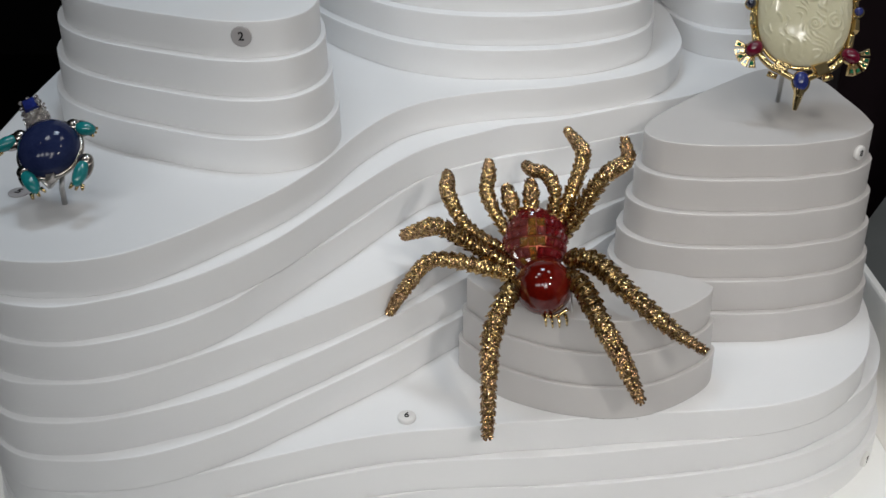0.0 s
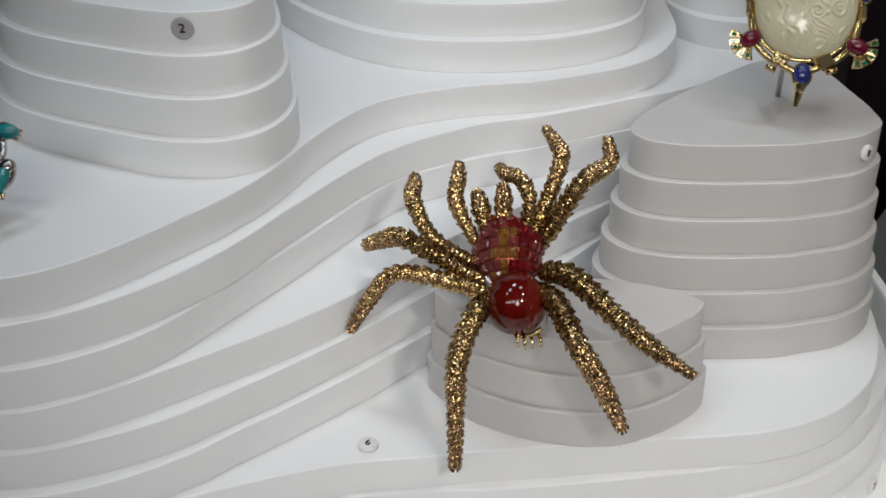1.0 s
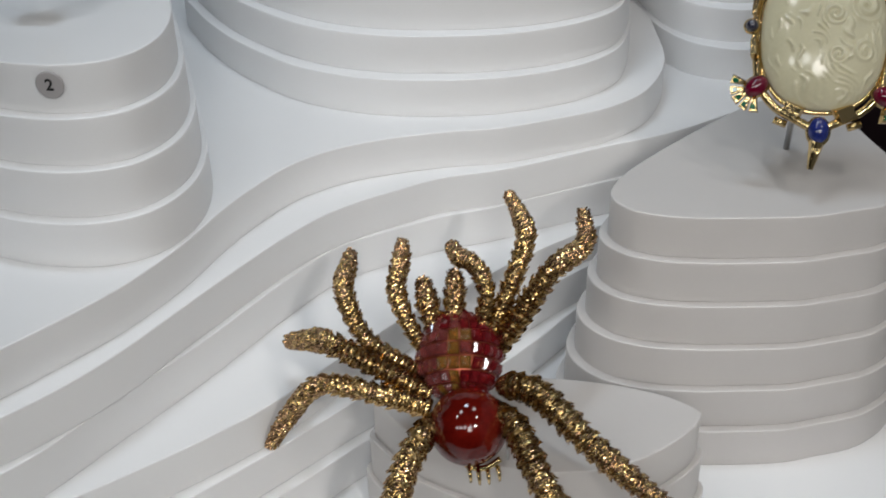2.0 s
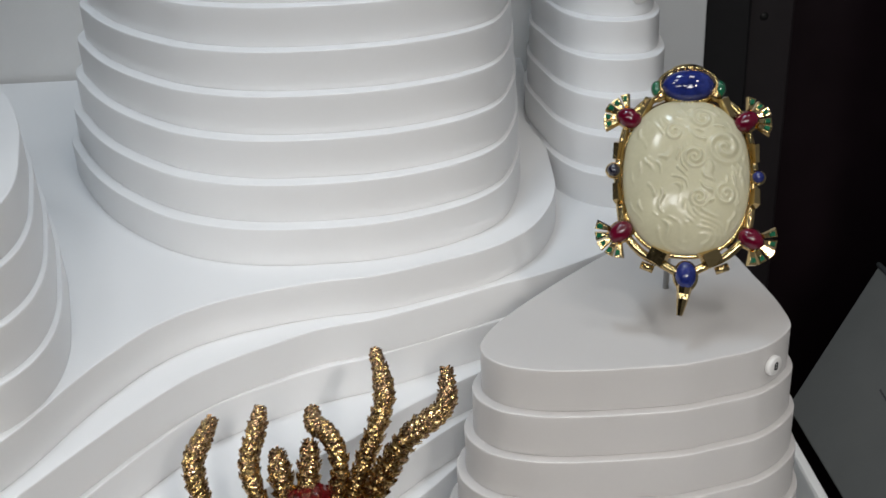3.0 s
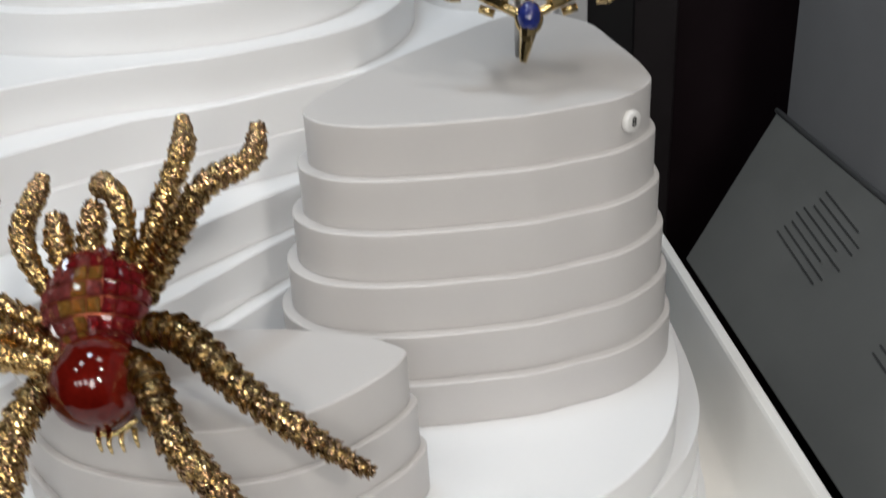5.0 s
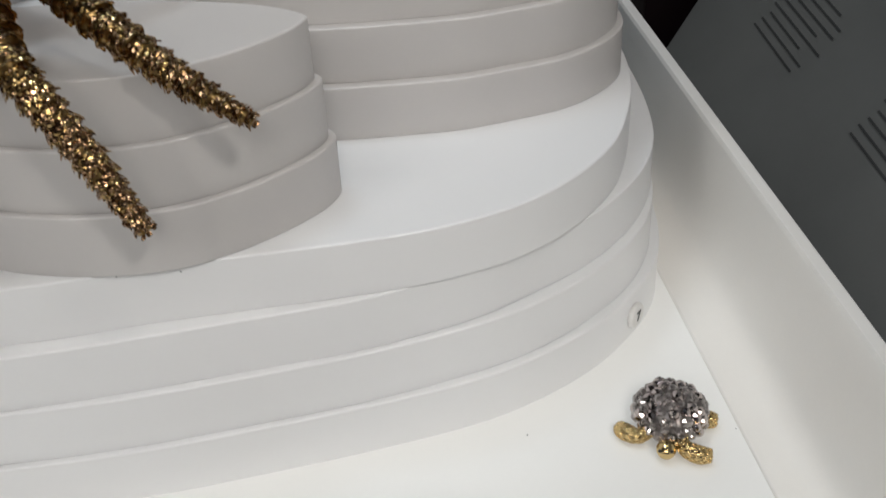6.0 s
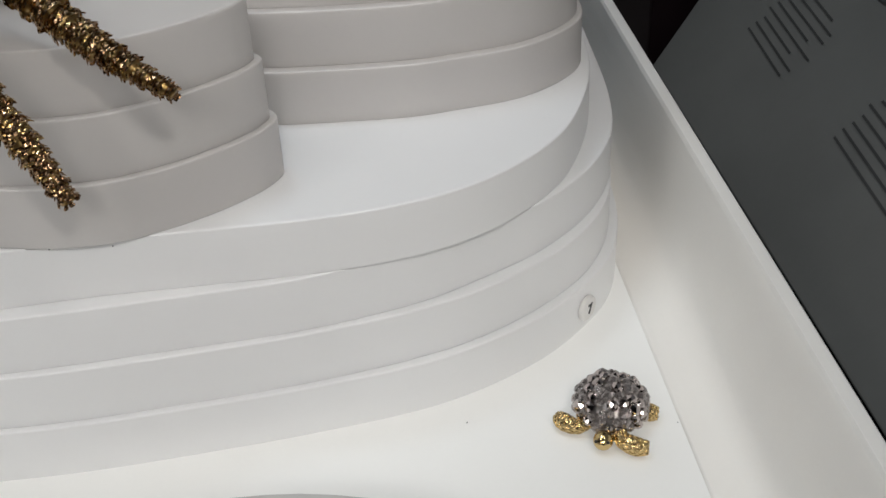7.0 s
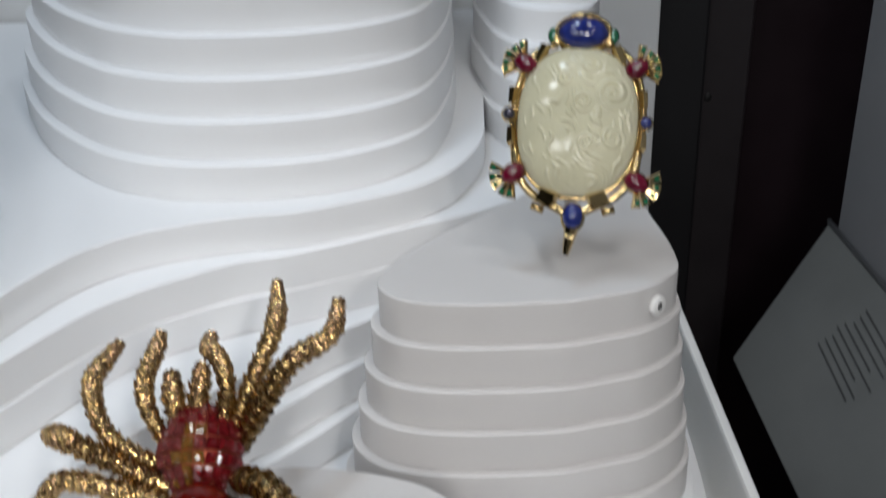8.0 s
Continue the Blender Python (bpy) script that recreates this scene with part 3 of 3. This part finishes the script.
def local(x, y, z=0.0):
    return Vector((x / 1000, y / 1000, z / 1000))


def jade_edge(t, grow=0.0):
    """The oval of the shell, squarer than an ellipse."""
    c, s = math.cos(t), math.sin(t)
    k = 2 / 2.35
    return math.copysign(abs(c) ** k, c) * (0.0196 + grow), math.copysign(abs(s) ** k, s) * (0.0250 + grow)


SWIRLS = [(11.5, 8.5, 6.4, 1), (4.5, 18.0, 4.2, -1), (2.0, 5.0, 4.0, 1), (12.0, -6.5, 4.2, -1), (-4.0, 13.0, 3.4, -1), (3.5, -8.0, 3.4, 1)]


def carving(x, y):
    """Height of the scrolled clouds cut into the jade, in metres; x and y in millimetres."""
    best, out = 1.0, 0.0
    for cx, cy, r, turn in SWIRLS:
        d = math.hypot(x - cx, y - cy) / r
        if d < best:
            best = d
            a = math.atan2(y - cy, x - cx) * turn
            out = (0.5 + 0.5 * math.cos(2 * math.pi * d * 2.1 - a)) * min(1.0, (1.0 - d) * 3.5)
    if best >= 1.0:
        w = noise.noise(Vector((x * 0.13, y * 0.13, 3.0)))
        v = noise.noise(Vector((x * 0.22, y * 0.22, 9.0)))
        out = max(0.0, math.sin(x * 2.0 + y * 1.1 + 15.0 * w)) ** 2 * max(0.0, min(1.0, 0.45 + 3.0 * v + 0.022 * x - 0.0016 * (x * x + 0.5 * y * y) * 0.5))
    rim = min(1.0, max(0.0, (1.0 - (abs(x) / 19.6) ** 2.35 - (abs(y) / 25.0) ** 2.35) * 3.0))
    return 0.00095 * out * rim


bm = bmesh.new()
RINGS, AROUND = 88, 200
loops = []
for i in range(RINGS):
    u = 1.0 - i / RINGS
    loop = []
    for k in range(AROUND):
        ex, ey = jade_edge(2 * math.pi * k / AROUND)
        x, y = ex * u, ey * u
        loop.append(bm.verts.new((x, y, 0.0075 * (1 - u**2.6) ** 0.75 + carving(x * 1000, y * 1000))))
    loops.append(loop)
foot = [bm.verts.new((v.co.x * 0.97, v.co.y * 0.97, -0.003)) for v in loops[0]]
mid = bm.verts.new((0, 0, 0.0075 + carving(0, 0)))
for a, b in zip([foot] + loops, loops):
    for k in range(AROUND):
        bm.faces.new((a[k], a[(k + 1) % AROUND], b[(k + 1) % AROUND], b[k]))
for k in range(AROUND):
    bm.faces.new((loops[-1][k], loops[-1][(k + 1) % AROUND], mid))
bm.faces.new(list(reversed(foot)))
part("shell", bm, JADE, turtle, "pale green jade carved with scrolling clouds")

bm = tube(bmesh.new(), [Vector((*jade_edge(2 * math.pi * k / 64, 0.0002), -0.0022)) for k in range(64)], 0.0009, 8, True)
part("bezel", bm, GOLD, turtle)
# straps that clasp the shell
for x, y, turn, w, ln in ((-12.5, 22.5, 150, 3.0, 7.5), (12.0, 22.5, 208, 3.0, 7.5), (-21.2, 8.5, 172, 2.4, 6.0), (-21.0, -5.5, 8, 2.6, 6.5), (20.8, 8.0, 188, 2.0, 6.5), (20.8, -6.5, -6, 2.6, 6.0), (-8.0, -25.2, 62, 6.0, 6.4), (7.6, -25.2, -62, 6.0, 6.4)):
    bm = wedge(bmesh.new(), Matrix.Translation(local(x, y, -1.2)) @ Matrix.Rotation(radians(turn), 4, "Z") @ Matrix.Rotation(math.copysign(0.36, x * math.cos(radians(turn))), 4, "Y") @ Matrix.Rotation(-0.2, 4, "X") @ Matrix.Translation((0, -ln / 2000, 0)), w / 1000, w / 1000 * 0.8, ln / 1000, 0.0026)
    part("clasp", bm, GOLD, turtle, smooth=False)
for side in (-1, 1):
    bm = tube(bmesh.new(), spline([local(side * 20.2, -9, -1.5), local(side * 18.8, -17.5, -1.5), local(side * 13.6, -24.2, -1.5), local(side * 7, -27.8, -1.5), local(side * 2, -30.5, -1)], False, 5), 0.0014, 10)
    part("lower_strap", bm, GOLD, turtle)
    bm = tube(bmesh.new(), spline([local(side * 8, 26, -1.2), local(side * 13, 24.5, -1.2), local(side * 17, 20.5, -1.2)], False, 5), 0.0011, 8)
    part("upper_strap", bm, GOLD, turtle)
    bm = tube(bmesh.new(), spline([local(side * 18.6, 17.5, -1.8), local(side * 20.4, 10, -1.8), local(side * 21.3, 1.2, -2.0), local(side * 20.7, -7, -1.8), local(side * 19.6, -16, -1.8)], False, 5), 0.0012, 10)
    part("side_strap", bm, GOLD, turtle)
    bm = tube(bmesh.new(), [local(side * 9.5, -29.5, -2.5), local(side * 13.5, -28, -2.5)], 0.0013, 8)
    part("hinge", bm, GOLD, turtle)


def flipper(x, y, facing, spread, parent):
    """A ruby foot with a fan of emerald-tipped petals."""
    foot = part("flipper", cabochon(bmesh.new(), local(x, y, -0.8), 0.0037, 0.0046, 0.0016, radians(facing - 90), 4, 18), GOLD, parent, "gold fan foot with a ruby")
    part("ruby", cabochon(bmesh.new(), local(x, y, 0.2), 0.0032, 0.0043, 0.0032, radians(facing - 90 + spread * 0.15)), RUBY, foot)
    for k in range(5):
        a = facing + spread * 0.78 * (k - 2)
        m = Matrix.Translation(local(x, y, -0.6)) @ Matrix.Rotation(radians(a - 90), 4, "Z") @ Matrix.Rotation(-0.30 if k % 2 else -0.12, 4, "X") @ Matrix.Rotation(0.14 * (k - 2), 4, "Y")
        part("petal", wedge(bmesh.new(), m @ Matrix.Translation((0, 0.0036, -0.0002)), 0.0016, 0.0032, 0.0047, 0.0016), GOLD, foot, smooth=False)
        part("emerald", wedge(bmesh.new(), m @ Matrix.Translation((0, 0.0056, 0.0012)), 0.0014, 0.0018, 0.0018, 0.0009), EMERALD, foot, smooth=False)


flipper(-18.0, 19.0, 150, 32, turtle)
flipper(18.4, 18.0, 28, 32, turtle)
flipper(-20.0, -18.0, 215, 34, turtle)
flipper(20.0, -19.5, -35, 34, turtle)

head = part("head", cabochon(bmesh.new(), local(0.4, 30, -2.0), 0.0102, 0.0070, 0.0028, 0, 4, 28), GOLD, turtle, "gold head with a large sapphire")
part("sapphire", cabochon(bmesh.new(), local(0.4, 29.8, 0.0), 0.0083, 0.0053, 0.0040), SAPPHIRE, head)
part("beading", beads(bmesh.new(), [local(0.4 + 8.9 * math.cos(t), 29.8 + 5.8 * math.sin(t), 1.0) for t in (2 * math.pi * k / 44 for k in range(44))], 0.0006), GOLD, head)
part("crest", cabochon(bmesh.new(), local(0.4, 35.0, -1.2), 0.0056, 0.0024, 0.0022), GOLD, head)
for side in (-1, 1):
    part("eye", cabochon(bmesh.new(), local(0.4 + side * 9.9, 29, -0.6), 0.0019, 0.0027, 0.0020), EMERALD, head)
    part("cheek", cabochon(bmesh.new(), local(0.4 + side * 8.6, 27.4, -0.4), 0.0018, 0.0026, 0.0014), GOLD, head)
for x, y, r, mat in ((-22.6, 2.0, 2.1, ONYX), (22.2, 0.2, 1.9, SAPPHIRE)):
    mount = part("side_mount", cabochon(bmesh.new(), local(x, y, -1.0), r / 1000 + 0.0006, r / 1000 + 0.0006, 0.0016), GOLD, turtle)
    part("bead", cabochon(bmesh.new(), local(x, y, 0.0), r / 1000, r / 1000, r / 1000), mat, mount)
tail = part("tail", tube(bmesh.new(), [local(0.2, -33, -1.0), local(-0.2, -37, -0.8), local(-0.9, -41, -1.0), local(-1.4, -44, -1.2)], [0.0030, 0.0021, 0.0015, 0.0009], 8), GOLD, turtle, "tapered gold tail with a sapphire", smooth=False)
part("tail_mount", cabochon(bmesh.new(), local(0.3, -31.6, -0.8), 0.0040, 0.0051, 0.0016), GOLD, tail)
part("sapphire", cabochon(bmesh.new(), local(0.3, -31.4, 0.2), 0.0033, 0.0044, 0.0030), SAPPHIRE, tail)
part("tail_band", wedge(bmesh.new(), Matrix.Translation(local(-0.3, -37.2, -0.4)) @ Matrix.Rotation(radians(176), 4, "Z"), 0.0036, 0.0030, 0.0018, 0.0016), GOLD, tail, smooth=False)
rod_top, rod_foot = TURTLE.inverted() @ Vector((0.1645, 0.470, 0.178)), TURTLE.inverted() @ Vector((0.1655, 0.4765, 10 * H))
part("mount_rod", tube(bmesh.new(), [rod_top, rod_foot], 0.0011, 10), STEEL, turtle)

# ---- blue turtle ----
BLUE = frame_at((-0.1358, 0.3685, 0.1745), (1.0, 0.06, 0.10), (-0.26, 0.78, 0.52))
BEND = Matrix.Rotation(radians(22), 4, "Z")
blue = thing("blue_turtle_brooch", "turtle brooch with a dark blue dome and turquoise feet", "brooch", BLUE)
part("shell", cabochon(bmesh.new(), local(0, 0, 0), 0.0118, 0.0122, 0.0085, 0, 12, 36), LAPIS, blue, "polished dark blue domed stone")
part("shell_rim", tube(bmesh.new(), [Vector((0.0119 * math.cos(t), 0.0123 * math.sin(t), -0.001)) for t in (2 * math.pi * k / 40 for k in range(40))], 0.0011, 8, True), SILVER, blue)
neck = part("neck", cabochon(bmesh.new(), BEND @ local(0, 15.0, -0.6), 0.0050, 0.0052, 0.0030), SILVER, blue, "silver neck set with small diamonds")
part("pave", beads(bmesh.new(), [BEND @ local(-4.2 + 1.2 * (k % 8) + 0.6 * (k // 8 % 2), 11.4 + 1.1 * (k // 8), 2.2) for k in range(64)], 0.0006), DIAMOND, neck)
head = part("head", wedge(bmesh.new(), BEND @ Matrix.Translation(local(0, 17.6, 0)), 0.0076, 0.0070, 0.0068, 0.0020), SILVER, blue, "silver head with a square sapphire", smooth=False)
part("sapphire", wedge(bmesh.new(), BEND @ Matrix.Translation(local(0, 18.2, 1.6)), 0.0060, 0.0056, 0.0055, 0.0018), SAPPHIRE, head, smooth=False)
part("prongs", beads(bmesh.new(), [BEND @ local(x, y, 2.2) for x, y in ((-3.4, 18.2), (3.4, 18.2), (-3.2, 23.8), (3.2, 23.8), (0, 24.4), (-3.8, 20.9), (3.8, 20.9))], 0.0009), DIAMOND, head)
for x, y, facing, ln in ((11.2, 8.0, -22, 0.9), (-14.4, 5.6, 208, 1.0), (13.4, -10.0, -106, 1.25), (-7.2, -11.6, -60, 1.25)):
    d = Vector((math.cos(radians(facing)), math.sin(radians(facing))))
    foot = part("flipper", cabochon(bmesh.new(), local(x, y, -0.8), 0.0036, 0.0046 * ln, 0.0022, radians(facing - 90), 5, 18), SILVER, blue, "silver foot with a turquoise stone")
    part("turquoise", cabochon(bmesh.new(), local(x + d.x * 2.4, y + d.y * 2.4, 0.2), 0.0028, 0.0047 * ln, 0.0026, radians(facing - 90)), TURQUOISE, foot)
    part("shoulder", cabochon(bmesh.new(), local(x - d.x * 3.0, y - d.y * 3.0, 0.0), 0.0030, 0.0030, 0.0022), SILVER, foot)
    for k in (-1, 0, 1):
        a = radians(facing + 16 * k)
        part("claw", tube(bmesh.new(), [local(x + math.cos(a) * 5.6 * ln, y + math.sin(a) * 5.6 * ln, -0.6), local(x + math.cos(a) * 7.4 * ln, y + math.sin(a) * 7.4 * ln, -1.0)], [0.0009, 0.0005], 6), GOLD, foot)
part("tail", wedge(bmesh.new(), Matrix.Translation(local(1.5, -11.0, -0.5)) @ Matrix.Rotation(radians(175), 4, "Z"), 0.0042, 0.0018, 0.0042, 0.0020), SILVER, blue, smooth=False)
rod = [BLUE.inverted() @ Vector(p) for p in ((-0.1325, 0.3690, 0.166), (-0.1345, 0.3695, 0.158), (-0.1355, 0.3715, 10 * H))]
part("mount_rod", tube(bmesh.new(), rod, 0.0011, 10), STEEL, blue)
bm = bmesh.new()
for side in (-1, 1):
    tube(bm, [local(side * 5.0, -9.5, -2.0), local(0.4, -15.5, -2.2)], 0.0008, 8)
part("mount_fork", bm, STEEL, blue)

# ---- diamond turtle on the floor ----
SMALL = pose(0.2045, 0.3545, 0.0)
small = thing("diamond_turtle_brooch", "small gold turtle brooch with a diamond-set dome shell", "brooch", SMALL)
bm = bmesh.new()
cabochon(bm, (0, 0, 0.0040), 0.0086, 0.0092, 0.0066, 0, 10, 28)
part("shell", bm, SETTING, small, "silver dome crowded with clear diamonds")
rng = random.Random(9)
for lift, count in ((0.02, 20), (0.30, 19), (0.58, 16), (0.86, 12), (1.14, 8), (1.40, 3)):
    for k in range(count):
        t = 2 * math.pi * (k + rng.uniform(-0.15, 0.15)) / count + lift
        spot = Vector((0.0088 * math.cos(lift) * math.cos(t), 0.0094 * math.cos(lift) * math.sin(t), 0.0040 + 0.0068 * math.sin(lift)))
        out = Vector((spot.x / 0.0088**2, spot.y / 0.0094**2, (spot.z - 0.004) / 0.0068**2)).normalized()
        m = frame_at(spot, out.orthogonal(), out.cross(out.orthogonal()))
        bm = bmesh.new()
        r = rng.uniform(0.0013, 0.0021)
        base, crown = [], []
        m = m @ Matrix.Rotation(rng.uniform(-0.3, 0.3), 4, "X") @ Matrix.Rotation(rng.uniform(-0.3, 0.3), 4, "Y")
        for q in range(7):
            a = 2 * math.pi * q / 7
            base.append(bm.verts.new(m @ Vector((r * math.cos(a), r * math.sin(a), -0.0002))))
            crown.append(bm.verts.new(m @ Vector((r * 0.62 * math.cos(a + 0.45), r * 0.62 * math.sin(a + 0.45), r * 0.55))))
        for q in range(7):
            p = (q + 1) % 7
            bm.faces.new((base[q], base[p], crown[q]))
            bm.faces.new((base[p], crown[p], crown[q]))
        apex = bm.verts.new(m @ Vector((0, 0, r * 0.82)))
        for q in range(7):
            bm.faces.new((crown[q], crown[(q + 1) % 7], apex))
        part("diamond", bm, BRILLIANT if rng.random() < 0.4 else DIAMOND, small, smooth=False)
prongs = []
for k in range(38):
    lift, t = rng.uniform(0.1, 1.35), rng.uniform(0, 6.28)
    prongs.append(Vector((0.0094 * math.cos(lift) * math.cos(t), 0.0100 * math.cos(lift) * math.sin(t), 0.0041 + 0.0074 * math.sin(lift))))
part("prongs", beads(bmesh.new(), prongs, 0.00045), SILVER, small)


def ribbed(name, pts, radii, parent):
    """A leg wound with twisted gold wire."""
    core = part(name, tube(bmesh.new(), spline([local(*p) for p in pts], False, 6), [v.x / 1000 for v in spline([(r, 0) for r in radii], False, 6)], 12), GOLD, parent)
    path = spline([local(*p) for p in pts], False, 6)
    grow = [v.x / 1000 for v in spline([(r, 0) for r in radii], False, 6)]
    bm = bmesh.new()
    for strand in range(7):
        for sense in (-1, 1):
            coil, side = [], None
            for i in range(len(path)):
                way = (path[min(i + 1, len(path) - 1)] - path[max(i - 1, 0)]).normalized()
                side = way.orthogonal().normalized() if side is None else (side - way * side.dot(way)).normalized()
                a = sense * i * 0.34 + strand * 2 * math.pi / 7
                coil.append(path[i] + (side * math.cos(a) + way.cross(side) * math.sin(a)) * grow[i])
            tube(bm, coil, 0.00026, 5)
    tagged(part("wire_winding", bm, GOLD, core), kind="stuff")
    return core


ribbed("leg", [(-6.5, -4.5, 3.0), (-9.5, -5.5, 2.6), (-12.5, -3.2, 2.4), (-13.5, -1.2, 2.2)], (1.6, 1.8, 2.1, 1.5), small)
ribbed("leg", [(0.5, -8.0, 3.0), (0.8, -11.2, 2.8), (3.5, -13.6, 2.5), (6.6, -14.2, 2.2)], (1.6, 1.9, 2.2, 1.6), small)
ribbed("leg", [(7.0, -1.0, 3.0), (9.8, -1.8, 2.4), (11.6, -2.2, 2.2)], (1.8, 2.1, 1.5), small)
ribbed("leg", [(2.0, 8.0, 3.0), (3.0, 10.5, 2.4), (3.4, 12.0, 2.2)], (1.8, 2.1, 1.5), small)
bm = bmesh.new()
cabochon(bm, local(-3.9, -11.4, 3.0), 0.0025, 0.0028, 0.0023, radians(-20), 8, 18, 1.3)
head = part("head", bm, GOLD, small)
part("eyes", beads(bmesh.new(), [local(-6.0, -13.0, 4.2), local(-3.2, -13.6, 4.2)], 0.0005), INK, head)

# ---- brooch on the white plinth ----
leaf = thing("gold_brooch", "gold brooch with dark green stones on a rod", "brooch", frame_at((-0.0820, 0.4550, 0.2355), (1, 0, 0), (0.05, 0.4, 0.9)))
bm = bmesh.new()
cabochon(bm, (0, 0, 0), 0.0075, 0.0190, 0.0050, 0, 8, 26)
part("body", bm, SHADED_GOLD, leaf)
for k in range(5):
    part("green_stone", cabochon(bmesh.new(), local(0, -2 + 4.2 * k - 4, 4.2 - 0.25 * (k - 2) ** 2), 0.0026, 0.0018, 0.0018), EMERALD, leaf)
for side in (-1, 1):
    part("gold_rib", tube(bmesh.new(), spline([local(side * 1.0, -18.5, 1.0), local(side * 5.2, -9.0, 3.4), local(side * 6.2, 2, 3.2), local(side * 4.0, 14, 2.4)], False, 6), 0.0009, 8), GOLD, leaf)
inv = leaf.matrix_world.inverted()
part("mount_rod", tube(bmesh.new(), [inv @ Vector((-0.101, 0.500, 0.236)), inv @ Vector((-0.103, 0.528, 14 * H))], 0.0014, 10), STEEL, leaf)

# ---- low layer in front and specks of dust ----
front = thing("display_plinth", "single low frosted grey acrylic layer on the floor", "plinth", group="layered plinths")
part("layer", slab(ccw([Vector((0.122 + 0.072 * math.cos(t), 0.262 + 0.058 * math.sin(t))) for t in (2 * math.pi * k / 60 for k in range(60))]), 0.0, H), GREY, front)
bm = bmesh.new()
for x, y, z, r in ((0.118, 0.3605, 3 * H, 0.00025), (0.0765, 0.3535, 4 * H, 0.0002), (0.0905, 0.3535, 4 * H, 0.0002), (0.221, 0.351, 0, 0.00015), (0.168, 0.3555, 0, 0.0002)):
    bmesh.ops.create_icosphere(bm, subdivisions=1, radius=r, matrix=Matrix.Translation((x, y, z + r * 0.3)))
tagged(part("dust", bm, PANEL), "tiny grey dust specks on the white layers", "dust", kind="stuff")

# ---- outside the case ----
PX, PY, PZ = 0.3575, 0.738, 0.0164
LOW_CORNER = Vector((0.2894, 0.683, -0.049))
ALONG = Vector((0.075, -1.0, 0.0)).normalized()
TOP_CORNER = Vector((PX, PY, PZ))
FACING = ALONG.cross(TOP_CORNER - LOW_CORNER).normalized()
FACING = FACING if FACING.z > 0 else -FACING
UPHILL = FACING.cross(ALONG).normalized()
UPHILL = UPHILL if UPHILL.z > 0 else -UPHILL
bm = bmesh.new()
corners = [LOW_CORNER, TOP_CORNER, TOP_CORNER + ALONG * 0.95, LOW_CORNER + ALONG * 0.90 - UPHILL * 0.030]
top = [bm.verts.new(c) for c in corners]
low = [bm.verts.new(c - FACING * 0.006) for c in corners]
bm.faces.new(top)
bm.faces.new(list(reversed(low)))
for k in range(4):
    bm.faces.new((top[k], low[k], low[(k + 1) % 4], top[(k + 1) % 4]))
bmesh.ops.recalc_face_normals(bm, faces=bm.faces)
bmesh.ops.bevel(bm, geom=list(bm.edges), offset=0.0008, segments=2, affect="EDGES", profile=0.5)
text_panel = thing("text_panel", "sloping dark grey text panel beside the case", "sign")
part("board", bm, PANEL, text_panel, smooth=False)
bm = tube(bmesh.new(), [TOP_CORNER + FACING * 0.0004 - UPHILL * 0.001, TOP_CORNER + ALONG * 0.94 + FACING * 0.0004 - UPHILL * 0.001], 0.0016, 8)
part("edge_strip", bm, PANEL_EDGE, text_panel)
rng = random.Random(3)
for v_from, u0, lines, length in ((0.036, 0.0480, 8, 0.062), (0.145, 0.0420, 9, 0.062)):
    for k in range(lines):
        u = u0 + 0.0046 * k
        a = v_from + rng.uniform(0, 0.006)
        b = a + length * rng.uniform(0.62, 1.0)
        bm = bmesh.new()
        spots = []
        for du, v in ((0.0, a), (0.0011, a), (0.0011, b), (0.0, b)):
            spots.append(bm.verts.new(LOW_CORNER + UPHILL * (u + du - 0.1 * (v - v_from)) + ALONG * v + FACING * 0.0006))
        bm.faces.new(spots)
        bmesh.ops.recalc_face_normals(bm, faces=bm.faces)
        part("text_line", bm, FADED_INK, text_panel, smooth=False)
bm = bmesh.new()
for away in (0.004, 0.012):
    for q in (TOP_CORNER, TOP_CORNER + ALONG * 0.95):
        for z in (-0.02, 0.60):
            bm.verts.new((q.x + away, q.y - 0.004, z))
bmesh.ops.convex_hull(bm, input=bm.verts)
tagged(part("side_wall", bm, SIDE, smooth=False), "plain grey wall panel beside the case", "wall", kind="structure")
for x0, x1, y, mat in ((0.249, 0.292, 0.83, DARK), (0.292, 0.330, 0.86, PLUM), (0.334, 0.470, 0.90, CURTAIN)):
    bm = box(bmesh.new(), x0, y, -0.6, x1, y + 0.01, 0.9, 0.002)
    tagged(part("dark_panel", bm, mat, smooth=False), "tall dark plum wall panel in the shadow", "wall panel", kind="structure")
for x, z in ((0.3092, 0.1442), (0.3020, 0.0556)):
    bolt = part("bolt", cabochon(bmesh.new(), (0, 0, 0), 0.0028, 0.0028, 0.0012), INK)
    bolt.matrix_world = frame_at((x, 0.8598, z), (1, 0, 0), (0, 0, 1))
    tagged(bolt, "small black bolt head on the dark panel", "bolt", group="bolts")
